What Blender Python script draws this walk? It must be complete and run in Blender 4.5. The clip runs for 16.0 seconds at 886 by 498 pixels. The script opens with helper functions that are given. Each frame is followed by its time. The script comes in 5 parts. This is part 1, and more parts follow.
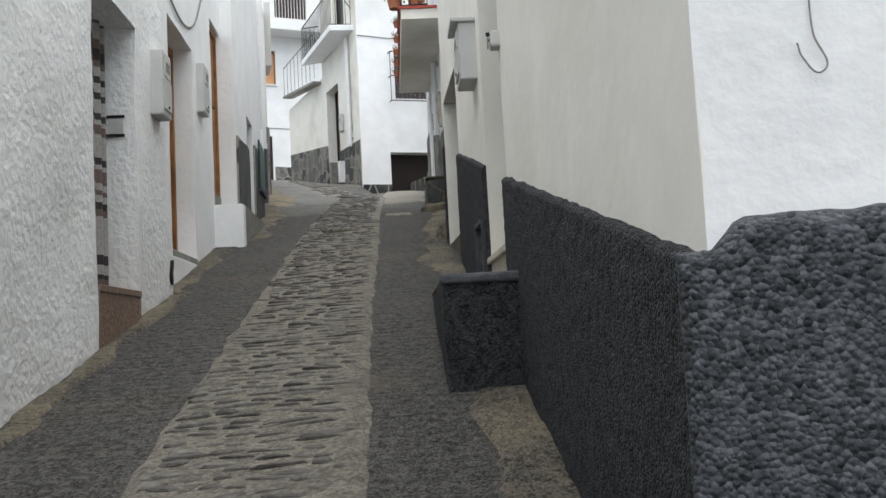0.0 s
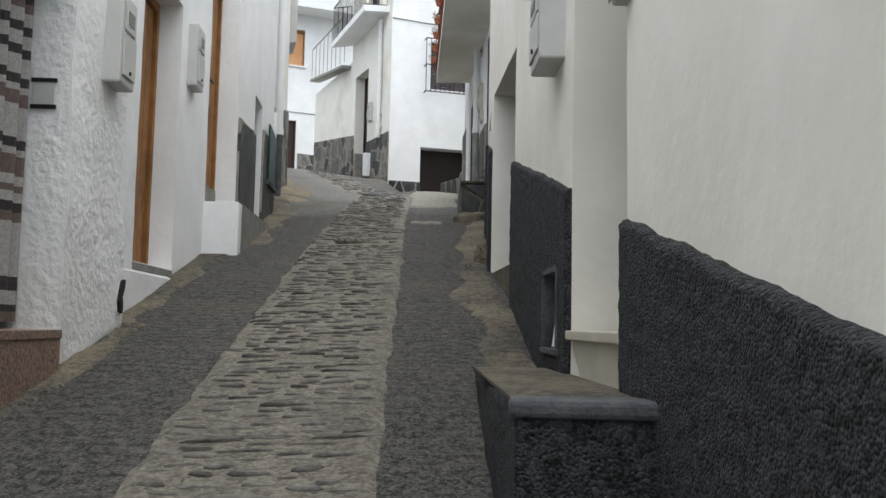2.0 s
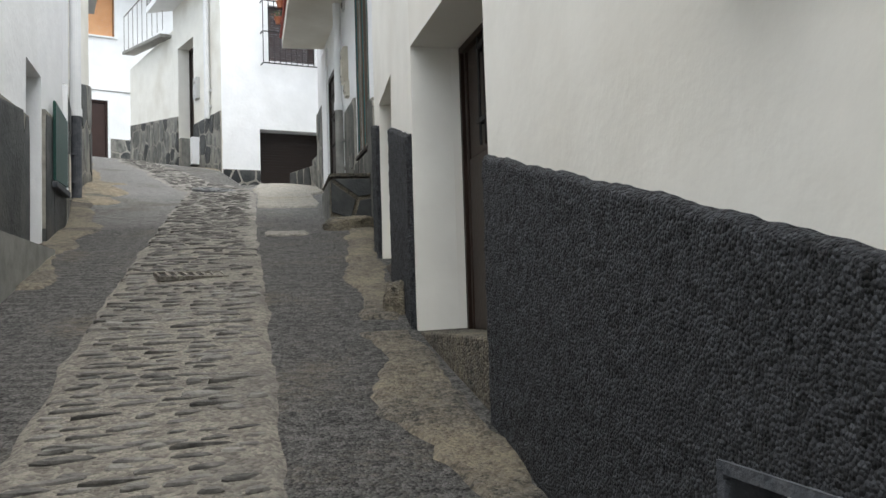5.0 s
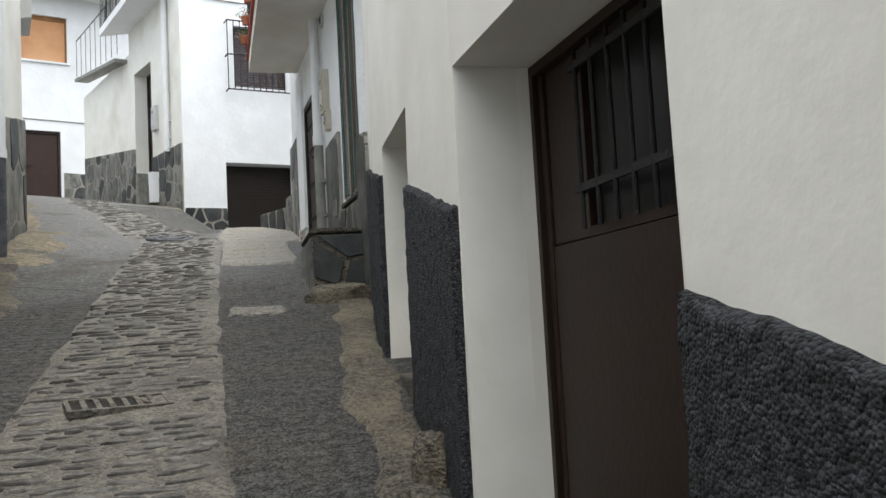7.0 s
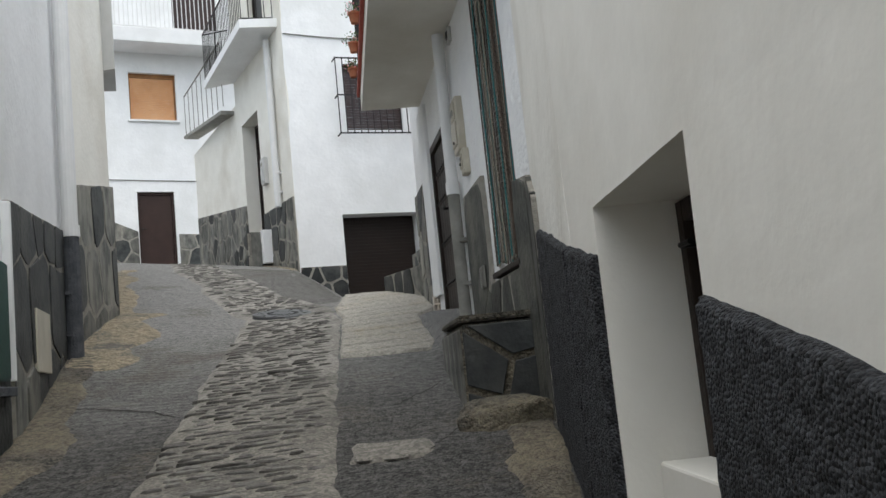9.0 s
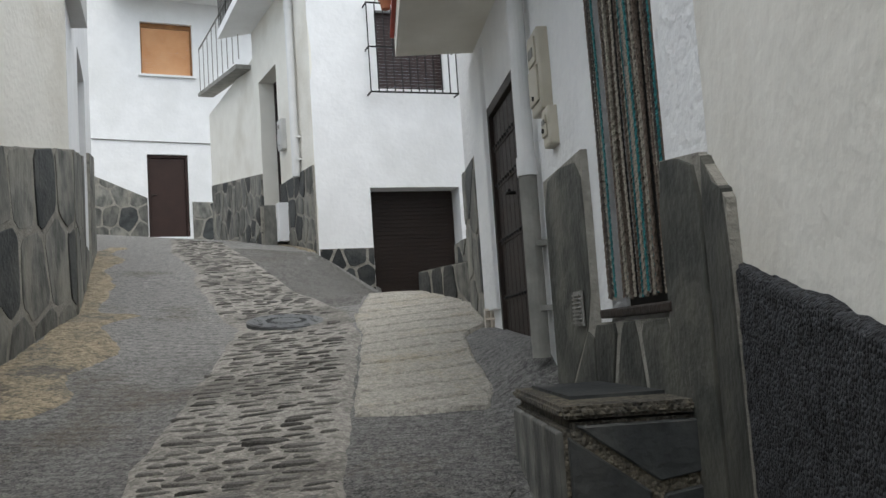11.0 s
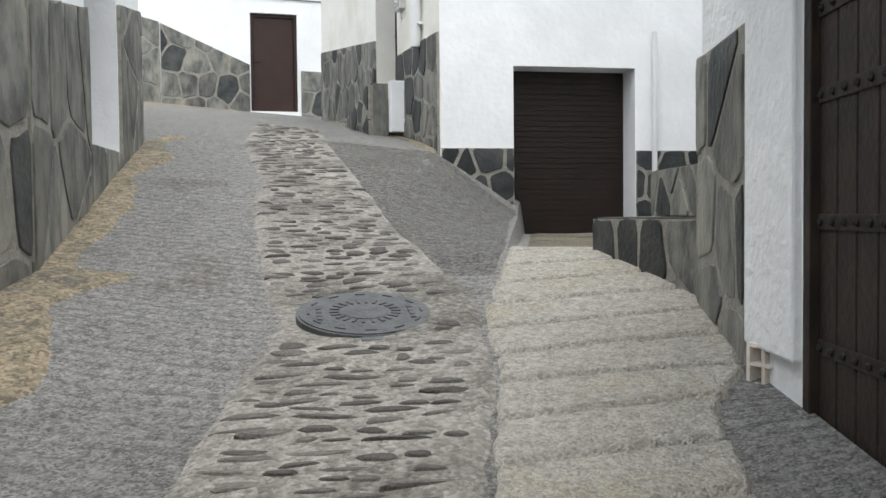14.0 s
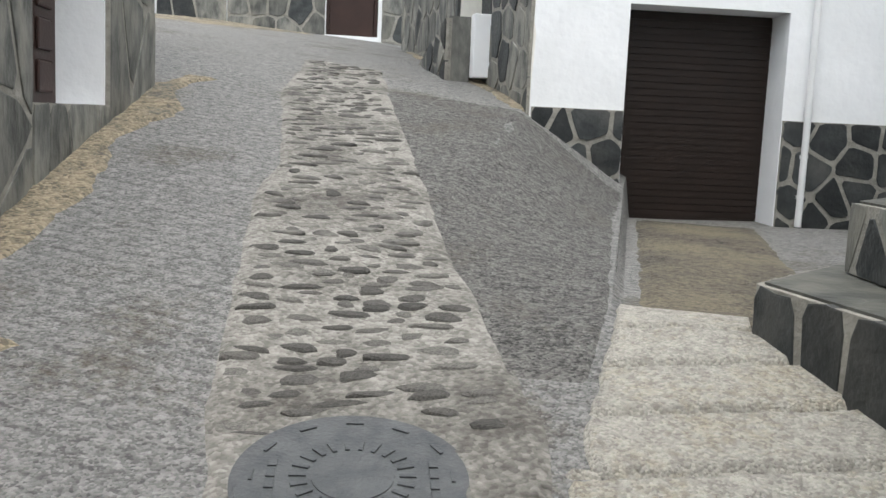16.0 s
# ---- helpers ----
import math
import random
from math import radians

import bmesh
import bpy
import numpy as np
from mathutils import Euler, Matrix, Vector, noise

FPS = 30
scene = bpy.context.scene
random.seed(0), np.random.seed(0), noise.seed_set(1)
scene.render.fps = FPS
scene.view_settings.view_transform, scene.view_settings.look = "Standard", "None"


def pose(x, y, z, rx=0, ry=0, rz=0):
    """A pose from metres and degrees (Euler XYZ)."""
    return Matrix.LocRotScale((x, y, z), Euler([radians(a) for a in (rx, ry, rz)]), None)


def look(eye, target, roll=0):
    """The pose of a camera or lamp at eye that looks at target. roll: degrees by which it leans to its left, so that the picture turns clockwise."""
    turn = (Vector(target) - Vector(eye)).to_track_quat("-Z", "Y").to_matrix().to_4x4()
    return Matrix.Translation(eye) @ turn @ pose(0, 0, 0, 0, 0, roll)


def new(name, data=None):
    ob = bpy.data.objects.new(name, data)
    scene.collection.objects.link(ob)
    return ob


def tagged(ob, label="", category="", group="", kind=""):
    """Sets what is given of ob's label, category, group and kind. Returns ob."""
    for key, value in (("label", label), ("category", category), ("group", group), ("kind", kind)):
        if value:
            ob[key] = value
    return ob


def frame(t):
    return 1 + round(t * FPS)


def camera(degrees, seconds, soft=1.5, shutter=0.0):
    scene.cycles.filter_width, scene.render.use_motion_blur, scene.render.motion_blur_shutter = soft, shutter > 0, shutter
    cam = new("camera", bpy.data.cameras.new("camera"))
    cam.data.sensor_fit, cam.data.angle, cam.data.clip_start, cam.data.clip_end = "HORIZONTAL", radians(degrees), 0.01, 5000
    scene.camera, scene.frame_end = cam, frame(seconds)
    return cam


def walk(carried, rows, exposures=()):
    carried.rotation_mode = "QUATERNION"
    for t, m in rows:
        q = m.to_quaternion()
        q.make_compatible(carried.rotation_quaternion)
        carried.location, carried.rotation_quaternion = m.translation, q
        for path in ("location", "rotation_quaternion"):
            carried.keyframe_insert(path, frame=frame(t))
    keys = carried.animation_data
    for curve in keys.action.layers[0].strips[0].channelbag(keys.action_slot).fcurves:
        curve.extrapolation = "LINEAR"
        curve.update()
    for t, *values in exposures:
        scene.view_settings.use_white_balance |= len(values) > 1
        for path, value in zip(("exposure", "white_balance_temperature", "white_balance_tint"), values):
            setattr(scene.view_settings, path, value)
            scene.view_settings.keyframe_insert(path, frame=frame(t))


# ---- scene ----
cam = camera(52.0, 16.0)
PATH = [
    (0, (0.335, 0.051, 1.631), (0.279, 2.042, 1.811), -3.0),
    (0.5, (0.24, 0.615, 1.736), (0.178, 2.607, 1.906), -2.8),
    (1, (0.273, 1.151, 1.843), (0.268, 3.144, 2.011), 0.4),
    (1.5, (0.193, 1.651, 1.978), (0.121, 3.643, 2.147), 1.2),
    (2, (0.124, 2.013, 2.091), (0.022, 4.004, 2.261), 1.2),
    (2.5, (0.069, 2.457, 2.227), (-0.023, 4.446, 2.415), 2.0),
    (3, (-0.095, 2.929, 2.322), (-0.193, 4.916, 2.526), 2.8),
    (3.5, (-0.166, 3.439, 2.397), (-0.182, 5.434, 2.544), 0.8),
    (4, (-0.296, 3.91, 2.495), (-0.23, 5.903, 2.65), 0.0),
    (4.5, (-0.365, 4.387, 2.606), (-0.176, 6.373, 2.749), -0.7),
    (4.7, (-0.339, 4.617, 2.639), (-0.112, 6.6, 2.764), -1.2),
    (7, (-0.404, 6.818, 3.225), (-0.083, 8.785, 3.393), -3.1),
    (7.5, (-0.36, 7.331, 3.415), (-0.139, 9.309, 3.616), -3.0),
    (8, (-0.435, 7.89, 3.551), (-0.321, 9.874, 3.78), -5.2),
    (8.5, (-0.458, 8.403, 3.631), (-0.376, 10.386, 3.881), -4.7),
    (9, (-0.494, 8.965, 3.775), (-0.428, 10.947, 4.034), -5.8),
    (11.5, (-0.612, 11.886, 4.415), (-0.642, 13.881, 4.547), -3.4),
    (12, (-0.622, 12.471, 4.520), (-0.679, 14.470, 4.527), -3.1),
    (12.5, (-0.645, 12.916, 4.603), (-0.718, 14.914, 4.542), -0.7),
    (13, (-0.779, 13.469, 4.761), (-1.013, 15.454, 4.693), -0.4),
    (13.5, (-0.838, 14.086, 4.856), (-1.043, 16.074, 4.786), -0.6),
    (14, (-0.961, 14.645, 4.986), (-1.257, 16.622, 4.910), -0.6),
    (14.5, (-0.981, 15.129, 5.09), (-1.303, 17.101, 4.996), -0.3),
    (15, (-0.992, 15.592, 5.237), (-1.357, 17.547, 5.028), 0.0),
    (15.5, (-1.111, 16.111, 5.387), (-1.588, 18.045, 5.203), 1.9),
    (16, (-1.194, 16.619, 5.441), (-1.676, 18.544, 5.188), 2.6),
]
walk(cam, [(t, look(eye, target, roll)) for t, eye, target, roll in PATH], [(0, 1.1, 6550, 6), (3.5, 1.2, 6550, 6), (4.5, 1.4, 6550, 6), (7.5, 1.2, 6550, 6), (9, 0.9, 6550, 6), (11.5, 0.87, 6550, 6), (12.5, 1.25, 6550, 6), (14.5, 1.35, 6550, 6), (16, 1.42, 6550, 6)])

# ==== place ====
UP = Vector((0, 0, 1))

# ---------- world and light: bright overcast sky over a narrow street ----------
world = bpy.data.worlds.new("sky")
scene.world = world
world.use_nodes = True
wn = world.node_tree.nodes
sky = wn.new("ShaderNodeTexSky")
sky.sky_type, sky.sun_disc = "NISHITA", False
sky.sun_elevation, sky.sun_rotation = radians(77), radians(162)
sky.air_density, sky.dust_density = 1.0, 3.0
wn["Background"].inputs["Strength"].default_value = 0.15
veil = wn.new("ShaderNodeHueSaturation")
veil.inputs["Saturation"].default_value = 0.45
world.node_tree.links.new(sky.outputs[0], veil.inputs["Color"])
world.node_tree.links.new(veil.outputs[0], wn["Background"].inputs["Color"])
sun = new("sun", bpy.data.lights.new("sun", "SUN"))
sun.data.energy, sun.data.angle, sun.data.color = 0.95, radians(110), (1.0, 0.96, 0.9)
sun.matrix_world = look((0, 0, 40), (-3, 9, 0))


# ---------- materials ----------
def material(name, c1, c2, size=6.0, rough=0.85, bump=0.3, grain=40.0, metal=0.0, stain=None, stain_size=0.8, per_object=0.0, dist=0.02, per_island=0.0, spread=(0.35, 0.65), spec=0.3, bands=0.0, stretch=None):
    """Two-colour noise at one scale, grain relief at another, and wide stains."""
    m = bpy.data.materials.new(name)
    m.use_nodes = True
    nt = m.node_tree
    n, ln = nt.nodes, nt.links.new
    b = n["Principled BSDF"]
    b.inputs["Roughness"].default_value, b.inputs["Metallic"].default_value = rough, metal
    b.inputs["Specular IOR Level"].default_value = spec
    tc = n.new("ShaderNodeTexCoord")
    where = tc.outputs["Object"]
    if stretch:
        mp = n.new("ShaderNodeMapping")
        mp.inputs["Scale"].default_value = stretch
        ln(where, mp.inputs["Vector"])
        where = mp.outputs["Vector"]
    no = n.new("ShaderNodeTexNoise")
    no.inputs["Scale"].default_value, no.inputs["Detail"].default_value, no.inputs["Roughness"].default_value = size, 6, 0.6
    ln(where, no.inputs["Vector"])
    rr = n.new("ShaderNodeValToRGB")
    rr.color_ramp.elements[0].position, rr.color_ramp.elements[1].position = spread
    rr.color_ramp.elements[0].color, rr.color_ramp.elements[1].color = (*c1, 1), (*c2, 1)
    ln(no.outputs["Fac"], rr.inputs["Fac"])
    out = rr.outputs["Color"]
    if stain:
        s = n.new("ShaderNodeTexNoise")
        s.inputs["Scale"].default_value, s.inputs["Detail"].default_value = stain_size, 8
        ln(where, s.inputs["Vector"])
        sr = n.new("ShaderNodeValToRGB")
        sr.color_ramp.elements[0].position, sr.color_ramp.elements[1].position = 0.48, 0.72
        ln(s.outputs["Fac"], sr.inputs["Fac"])
        mx = n.new("ShaderNodeMixRGB")
        mx.inputs["Color2"].default_value = (*stain, 1)
        ln(sr.outputs["Color"], mx.inputs["Fac"])
        ln(out, mx.inputs["Color1"])
        out = mx.outputs["Color"]
    if per_object or per_island:
        src = n.new("ShaderNodeObjectInfo") if per_object else n.new("ShaderNodeNewGeometry")
        sock = src.outputs["Random"] if per_object else src.outputs["Random Per Island"]
        mr = n.new("ShaderNodeMapRange")
        k = per_object or per_island
        mr.inputs["To Min"].default_value, mr.inputs["To Max"].default_value = 1 - k, 1 + k
        ln(sock, mr.inputs["Value"])
        hs = n.new("ShaderNodeHueSaturation")
        ln(mr.outputs[0], hs.inputs["Value"])
        ln(out, hs.inputs["Color"])
        out = hs.outputs["Color"]
    ln(out, b.inputs["Base Color"])
    if bump:
        g = n.new("ShaderNodeTexNoise")
        g.inputs["Scale"].default_value, g.inputs["Detail"].default_value = grain, 4
        ln(where, g.inputs["Vector"])
        bp = n.new("ShaderNodeBump")
        bp.inputs["Strength"].default_value, bp.inputs["Distance"].default_value = bump, dist
        top = g.outputs["Fac"]
        if bands:
            wv = n.new("ShaderNodeTexWave")
            wv.bands_direction = "Y"
            wv.inputs["Scale"].default_value, wv.inputs["Distortion"].default_value, wv.inputs["Detail"].default_value = bands / 3.0, 2.5, 3
            ln(where, wv.inputs["Vector"])
            ad = n.new("ShaderNodeMath")
            ad.operation = "MULTIPLY_ADD"
            ad.inputs[1].default_value = 0.9
            ln(wv.outputs["Fac"], ad.inputs[0])
            ln(top, ad.inputs[2])
            top = ad.outputs[0]
        ln(top, bp.inputs["Height"])
        ln(bp.outputs["Normal"], b.inputs["Normal"])
    return m


def aggregate(name, dark, light, dirt, cell=95.0, dirt_at=(0.5, 0.68), ribs=0.0, pale=None, pale_y=(0, 1), bump=0.8):
    """Washed concrete: a chip colour for every cell, mottled wide and fine, soiled in patches, with tamped ribs across
    the street; pale is a lighter colour pair blended in further up it.
    """
    m = bpy.data.materials.new(name)
    m.use_nodes = True
    n, ln = m.node_tree.nodes, m.node_tree.links.new
    b = n["Principled BSDF"]
    b.inputs["Roughness"].default_value, b.inputs["Specular IOR Level"].default_value = 0.9, 0.3
    tc = n.new("ShaderNodeTexCoord")

    def noise_at(scale, detail=5):
        k = n.new("ShaderNodeTexNoise")
        k.inputs["Scale"].default_value, k.inputs["Detail"].default_value = scale, detail
        ln(tc.outputs["Object"], k.inputs["Vector"])
        return k.outputs["Fac"]

    def ramp(fac, c0, c1, p0, p1):
        k = n.new("ShaderNodeValToRGB")
        e = k.color_ramp.elements
        e[0].position, e[1].position, e[0].color, e[1].color = p0, p1, (*c0, 1), (*c1, 1)
        ln(fac, k.inputs["Fac"])
        return k.outputs["Color"]

    def mix(fac, a, c, kind="MIX"):
        k = n.new("ShaderNodeMixRGB")
        k.blend_type = kind
        ln(fac, k.inputs["Fac"])
        ln(a, k.inputs["Color1"])
        ln(c, k.inputs["Color2"])
        return k.outputs["Color"]

    def calc(op, a, c, d=0.0):
        k = n.new("ShaderNodeMath")
        k.operation = op
        for i, v in enumerate((a, c, d)):
            if isinstance(v, float):
                k.inputs[i].default_value = v
            else:
                ln(v, k.inputs[i])
        return k.outputs[0]

    vo = n.new("ShaderNodeTexVoronoi")
    vo.inputs["Scale"].default_value = cell
    ln(tc.outputs["Object"], vo.inputs["Vector"])
    sep = n.new("ShaderNodeSeparateColor")
    ln(vo.outputs["Color"], sep.inputs[0])
    chip = calc("MULTIPLY_ADD", noise_at(cell * 0.22), 0.9, calc("MULTIPLY", sep.outputs[0], 0.5))
    col = ramp(chip, dark, light, 0.42, 1.0)
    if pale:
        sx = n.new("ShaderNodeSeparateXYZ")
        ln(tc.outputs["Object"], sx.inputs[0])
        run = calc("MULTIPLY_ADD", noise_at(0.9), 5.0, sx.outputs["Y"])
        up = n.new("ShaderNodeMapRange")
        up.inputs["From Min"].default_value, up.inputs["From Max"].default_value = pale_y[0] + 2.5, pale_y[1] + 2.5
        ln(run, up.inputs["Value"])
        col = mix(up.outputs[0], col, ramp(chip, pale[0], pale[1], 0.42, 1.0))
    wide = ramp(calc("ADD", noise_at(1.6, 8), calc("MULTIPLY_ADD", noise_at(30.0), 0.5, -0.25)), (0, 0, 0), (1, 1, 1), *dirt_at)
    col = mix(wide, col, ramp(chip, tuple(v * 0.55 for v in dirt), dirt, 0.35, 0.9))
    relief = calc("MULTIPLY_ADD", noise_at(cell * 0.5), 0.6, calc("MULTIPLY", vo.outputs["Distance"], -0.5))
    if ribs:
        wv = n.new("ShaderNodeTexWave")
        wv.bands_direction = "Y"
        wv.inputs["Scale"].default_value, wv.inputs["Distortion"].default_value, wv.inputs["Detail"].default_value = ribs / 6.283 * 2, 4.0, 4
        ln(tc.outputs["Object"], wv.inputs["Vector"])
        relief = calc("MULTIPLY_ADD", wv.outputs["Fac"], 0.4, relief)
        col = mix(calc("MULTIPLY", ramp(wv.outputs["Fac"], (1, 1, 1), (0, 0, 0), 0.0, 0.22), 0.22), col, ramp(chip, tuple(v * 0.5 for v in dark), dark, 0.3, 1.0))
    ln(col, b.inputs["Base Color"])
    bp = n.new("ShaderNodeBump")
    bp.inputs["Strength"].default_value, bp.inputs["Distance"].default_value = bump, 0.02
    ln(relief, bp.inputs["Height"])
    ln(bp.outputs["Normal"], b.inputs["Normal"])
    return m


M_WHITE = material("whitewash", (0.77, 0.78, 0.79), (0.83, 0.84, 0.85), 3, 0.9, 0.5, 14, stain=(0.72, 0.73, 0.73), dist=0.012)
M_ROUGH = material("rough_whitewash", (0.75, 0.76, 0.77), (0.82, 0.83, 0.83), 3, 0.9, 0.55, 18, stain=(0.69, 0.69, 0.68), dist=0.03)
M_CREAM = material("cream_paint", (0.73, 0.715, 0.66), (0.79, 0.775, 0.72), 2.5, 0.85, 0.35, 12, stain=(0.69, 0.665, 0.60), dist=0.01)
M_CREAMFAR = material("pale_cream_paint", (0.74, 0.725, 0.67), (0.79, 0.775, 0.72), 2.5, 0.9, 0.4, 15, stain=(0.60, 0.57, 0.5))
M_DADO = aggregate("dark_gravel_plaster", (0.006, 0.0066, 0.0072), (0.058, 0.061, 0.068), (0.030, 0.032, 0.036), 110, (0.5, 0.8), bump=1.0)
# lit copy of the dado plaster: open skylight put into a lighter, bluer colour
M_DADOLIT = aggregate("lit_side_gravel_plaster", (0.022, 0.025, 0.029), (0.115, 0.125, 0.14), (0.07, 0.077, 0.088), 80, (0.5, 0.8), bump=1.0)
M_GREYPLASTER = material("dark_grey_plaster", (0.055, 0.06, 0.07), (0.10, 0.105, 0.115), 12, 0.9, 0.5, 60)
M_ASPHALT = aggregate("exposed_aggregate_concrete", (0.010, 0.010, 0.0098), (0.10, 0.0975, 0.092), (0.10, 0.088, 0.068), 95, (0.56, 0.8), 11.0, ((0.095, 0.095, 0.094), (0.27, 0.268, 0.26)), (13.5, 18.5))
M_SIDE = aggregate("grey_aggregate_concrete", (0.034, 0.034, 0.033), (0.185, 0.181, 0.172), (0.10, 0.092, 0.076), 95, (0.56, 0.8), 13.0)
M_SAND = aggregate("yellow_sand_cement", (0.10, 0.088, 0.066), (0.32, 0.27, 0.19), (0.11, 0.106, 0.095), 60, (0.52, 0.7))
M_MORTAR = aggregate("pale_mortar", (0.076, 0.07, 0.06), (0.19, 0.176, 0.15), (0.11, 0.104, 0.093), 60, (0.46, 0.72), 0.0, ((0.15, 0.144, 0.131), (0.31, 0.299, 0.275)), (12.0, 17.0))
M_RAMP = aggregate("pale_concrete", (0.22, 0.21, 0.19), (0.40, 0.384, 0.345), (0.34, 0.30, 0.22), 95, (0.52, 0.8))
M_EDGE = aggregate("sandy_concrete", (0.018, 0.0175, 0.0165), (0.125, 0.115, 0.095), (0.185, 0.16, 0.116), 80, (0.38, 0.66), bump=1.0)
M_COBBLE = material("river_stone", (0.05, 0.048, 0.045), (0.13, 0.125, 0.114), 14, 0.75, 0.4, 60, per_object=0.45)
M_COBBLES = material("river_stone_joined", (0.05, 0.048, 0.045), (0.13, 0.125, 0.114), 14, 0.75, 0.4, 60, per_island=0.45)
M_SLATE = material("grey_slate", (0.075, 0.077, 0.071), (0.20, 0.198, 0.18), 5, 0.65, 0.6, 25, stain=(0.25, 0.24, 0.205), stain_size=2.5, per_object=0.3, stretch=(1.5, 1.5, 0.7))
M_SLATEMID = material("green_grey_slate", (0.035, 0.037, 0.033), (0.085, 0.086, 0.075), 5, 0.65, 0.5, 25, stain=(0.11, 0.107, 0.09), stain_size=2.5, per_object=0.3)
M_SLATEDARK = material("black_slate", (0.022, 0.025, 0.026), (0.05, 0.054, 0.054), 5, 0.55, 0.5, 25, stain=(0.07, 0.07, 0.065), stain_size=2.5, per_object=0.3)
M_JOINT = material("stone_joint_mortar", (0.22, 0.21, 0.185), (0.32, 0.305, 0.27), 12, 0.95, 0.6, 50)
M_WOOD = material("varnished_pine", (0.20, 0.085, 0.025), (0.34, 0.16, 0.05), 5, 0.5, 0.2, 30, stain=(0.14, 0.06, 0.02), stain_size=2)
M_BROWN = material("brown_painted_metal", (0.018, 0.0098, 0.006), (0.025, 0.0135, 0.0085), 4, 0.5, 0.1, 40)
M_DARKWOOD = material("dark_studded_wood", (0.014, 0.010, 0.008), (0.030, 0.020, 0.015), 6, 0.6, 0.3, 30)
M_SHUTTER = material("brown_roller_shutter", (0.015, 0.009, 0.0065), (0.021, 0.0125, 0.009), 3, 0.5, 0.05, 40)
M_REDBROWN = material("red_brown_door", (0.030, 0.016, 0.013), (0.04, 0.021, 0.017), 3, 0.5, 0.1, 40)
M_IRON = material("black_iron", (0.012, 0.012, 0.013), (0.025, 0.024, 0.024), 20, 0.55, 0.2, 80, metal=0.3)
M_CASTIRON = material("cast_iron", (0.07, 0.075, 0.08), (0.11, 0.115, 0.12), 12, 0.6, 0.3, 80, metal=0.4)
M_METERBOX = material("grey_white_plastic", (0.47, 0.475, 0.465), (0.54, 0.54, 0.53), 3, 0.6, 0.05, 50)
M_BLACK = material("dark_glass", (0.006, 0.006, 0.006), (0.009, 0.009, 0.009), 3, 0.3, 0, spec=0.2)
# near-black colour that paints in the shade behind curtains, in holes and cracks
M_HOLLOWDARK = material("painted_hollow_dark", (0.012, 0.011, 0.010), (0.02, 0.018, 0.016), 3, 0.9, 0)
M_BLIND = material("orange_roller_blind", (0.55, 0.27, 0.12), (0.62, 0.32, 0.15), 3, 0.6, 0.1, 30, stain=(0.66, 0.38, 0.2))
M_PERSIANA = material("dark_brown_slats", (0.035, 0.022, 0.022), (0.05, 0.032, 0.03), 3, 0.5, 0.1, 30)
M_GRANITE = material("brown_granite", (0.10, 0.06, 0.045), (0.34, 0.25, 0.20), 60, 0.4, 0.1, 60)
M_MARBLE = material("cream_marble", (0.44, 0.41, 0.335), (0.54, 0.51, 0.43), 4, 0.45, 0.0, 20, stain=(0.36, 0.325, 0.25))
M_TERRA = material("terracotta", (0.30, 0.11, 0.06), (0.40, 0.17, 0.09), 8, 0.85, 0.2, 50)
M_RED = material("red_edge_tile", (0.30, 0.05, 0.035), (0.38, 0.07, 0.05), 8, 0.6, 0.2, 50)
M_LEAF = material("green_leaf", (0.04, 0.08, 0.025), (0.08, 0.13, 0.04), 20, 0.6, 0.1, 50, per_island=0.3)
M_PETAL = material("pink_petal", (0.6, 0.16, 0.2), (0.75, 0.4, 0.42), 20, 0.6, 0)
M_GREEN = material("dark_green_plastic", (0.008, 0.045, 0.036), (0.014, 0.062, 0.05), 4, 0.45, 0.1, 40)
M_PIPE = material("white_pipe_paint", (0.66, 0.67, 0.67), (0.72, 0.72, 0.72), 6, 0.5, 0.1, 40)
M_PIPEGREY = material("grey_pipe_paint", (0.18, 0.18, 0.165), (0.27, 0.265, 0.245), 6, 0.7, 0.2, 40)
M_BRICK = material("limewashed_brick", (0.5, 0.42, 0.34), (0.68, 0.64, 0.58), 12, 0.9, 0.4, 40)
M_STRIPE_D = material("black_woven_cloth", (0.035, 0.033, 0.033), (0.06, 0.055, 0.055), 60, 0.95, 0.3, 200)
M_STRIPE_L = material("grey_woven_cloth", (0.30, 0.29, 0.28), (0.42, 0.41, 0.40), 60, 0.95, 0.3, 200)
M_STRIPE_M = material("brown_woven_cloth", (0.12, 0.09, 0.08), (0.17, 0.13, 0.12), 60, 0.95, 0.3, 200)
M_BEADBROWN = material("brown_wood_beads", (0.016, 0.010, 0.008), (0.075, 0.052, 0.042), 40, 0.4, 0.2, 60, per_island=0.6)
CORDS = [material("cord_" + n, tuple(c * 0.8 for c in col), col, 60, 0.8, 0.4, 150) for n, col in
         (("beige", (0.40, 0.37, 0.31)), ("brown", (0.17, 0.135, 0.11)), ("grey", (0.27, 0.275, 0.265)), ("teal", (0.05, 0.22, 0.23)), ("umber", (0.11, 0.095, 0.085)))]


# ---------- helpers ----------
def part(name, bm, mat, parent=None, label="", m=None):
    me = bpy.data.meshes.new(name)
    bm.normal_update()
    bm.to_mesh(me)
    bm.free()
    me.materials.append(mat)
    ob = new(name, me)
    if parent is not None:
        ob.parent = parent
    if m is not None:
        ob.matrix_basis = m
    return tagged(ob, label)


def thing(name, label, category, m=None, group="", kind=""):
    ob = tagged(new(name), label, category, group, kind)
    if m is not None:
        ob.matrix_basis = m
    return ob


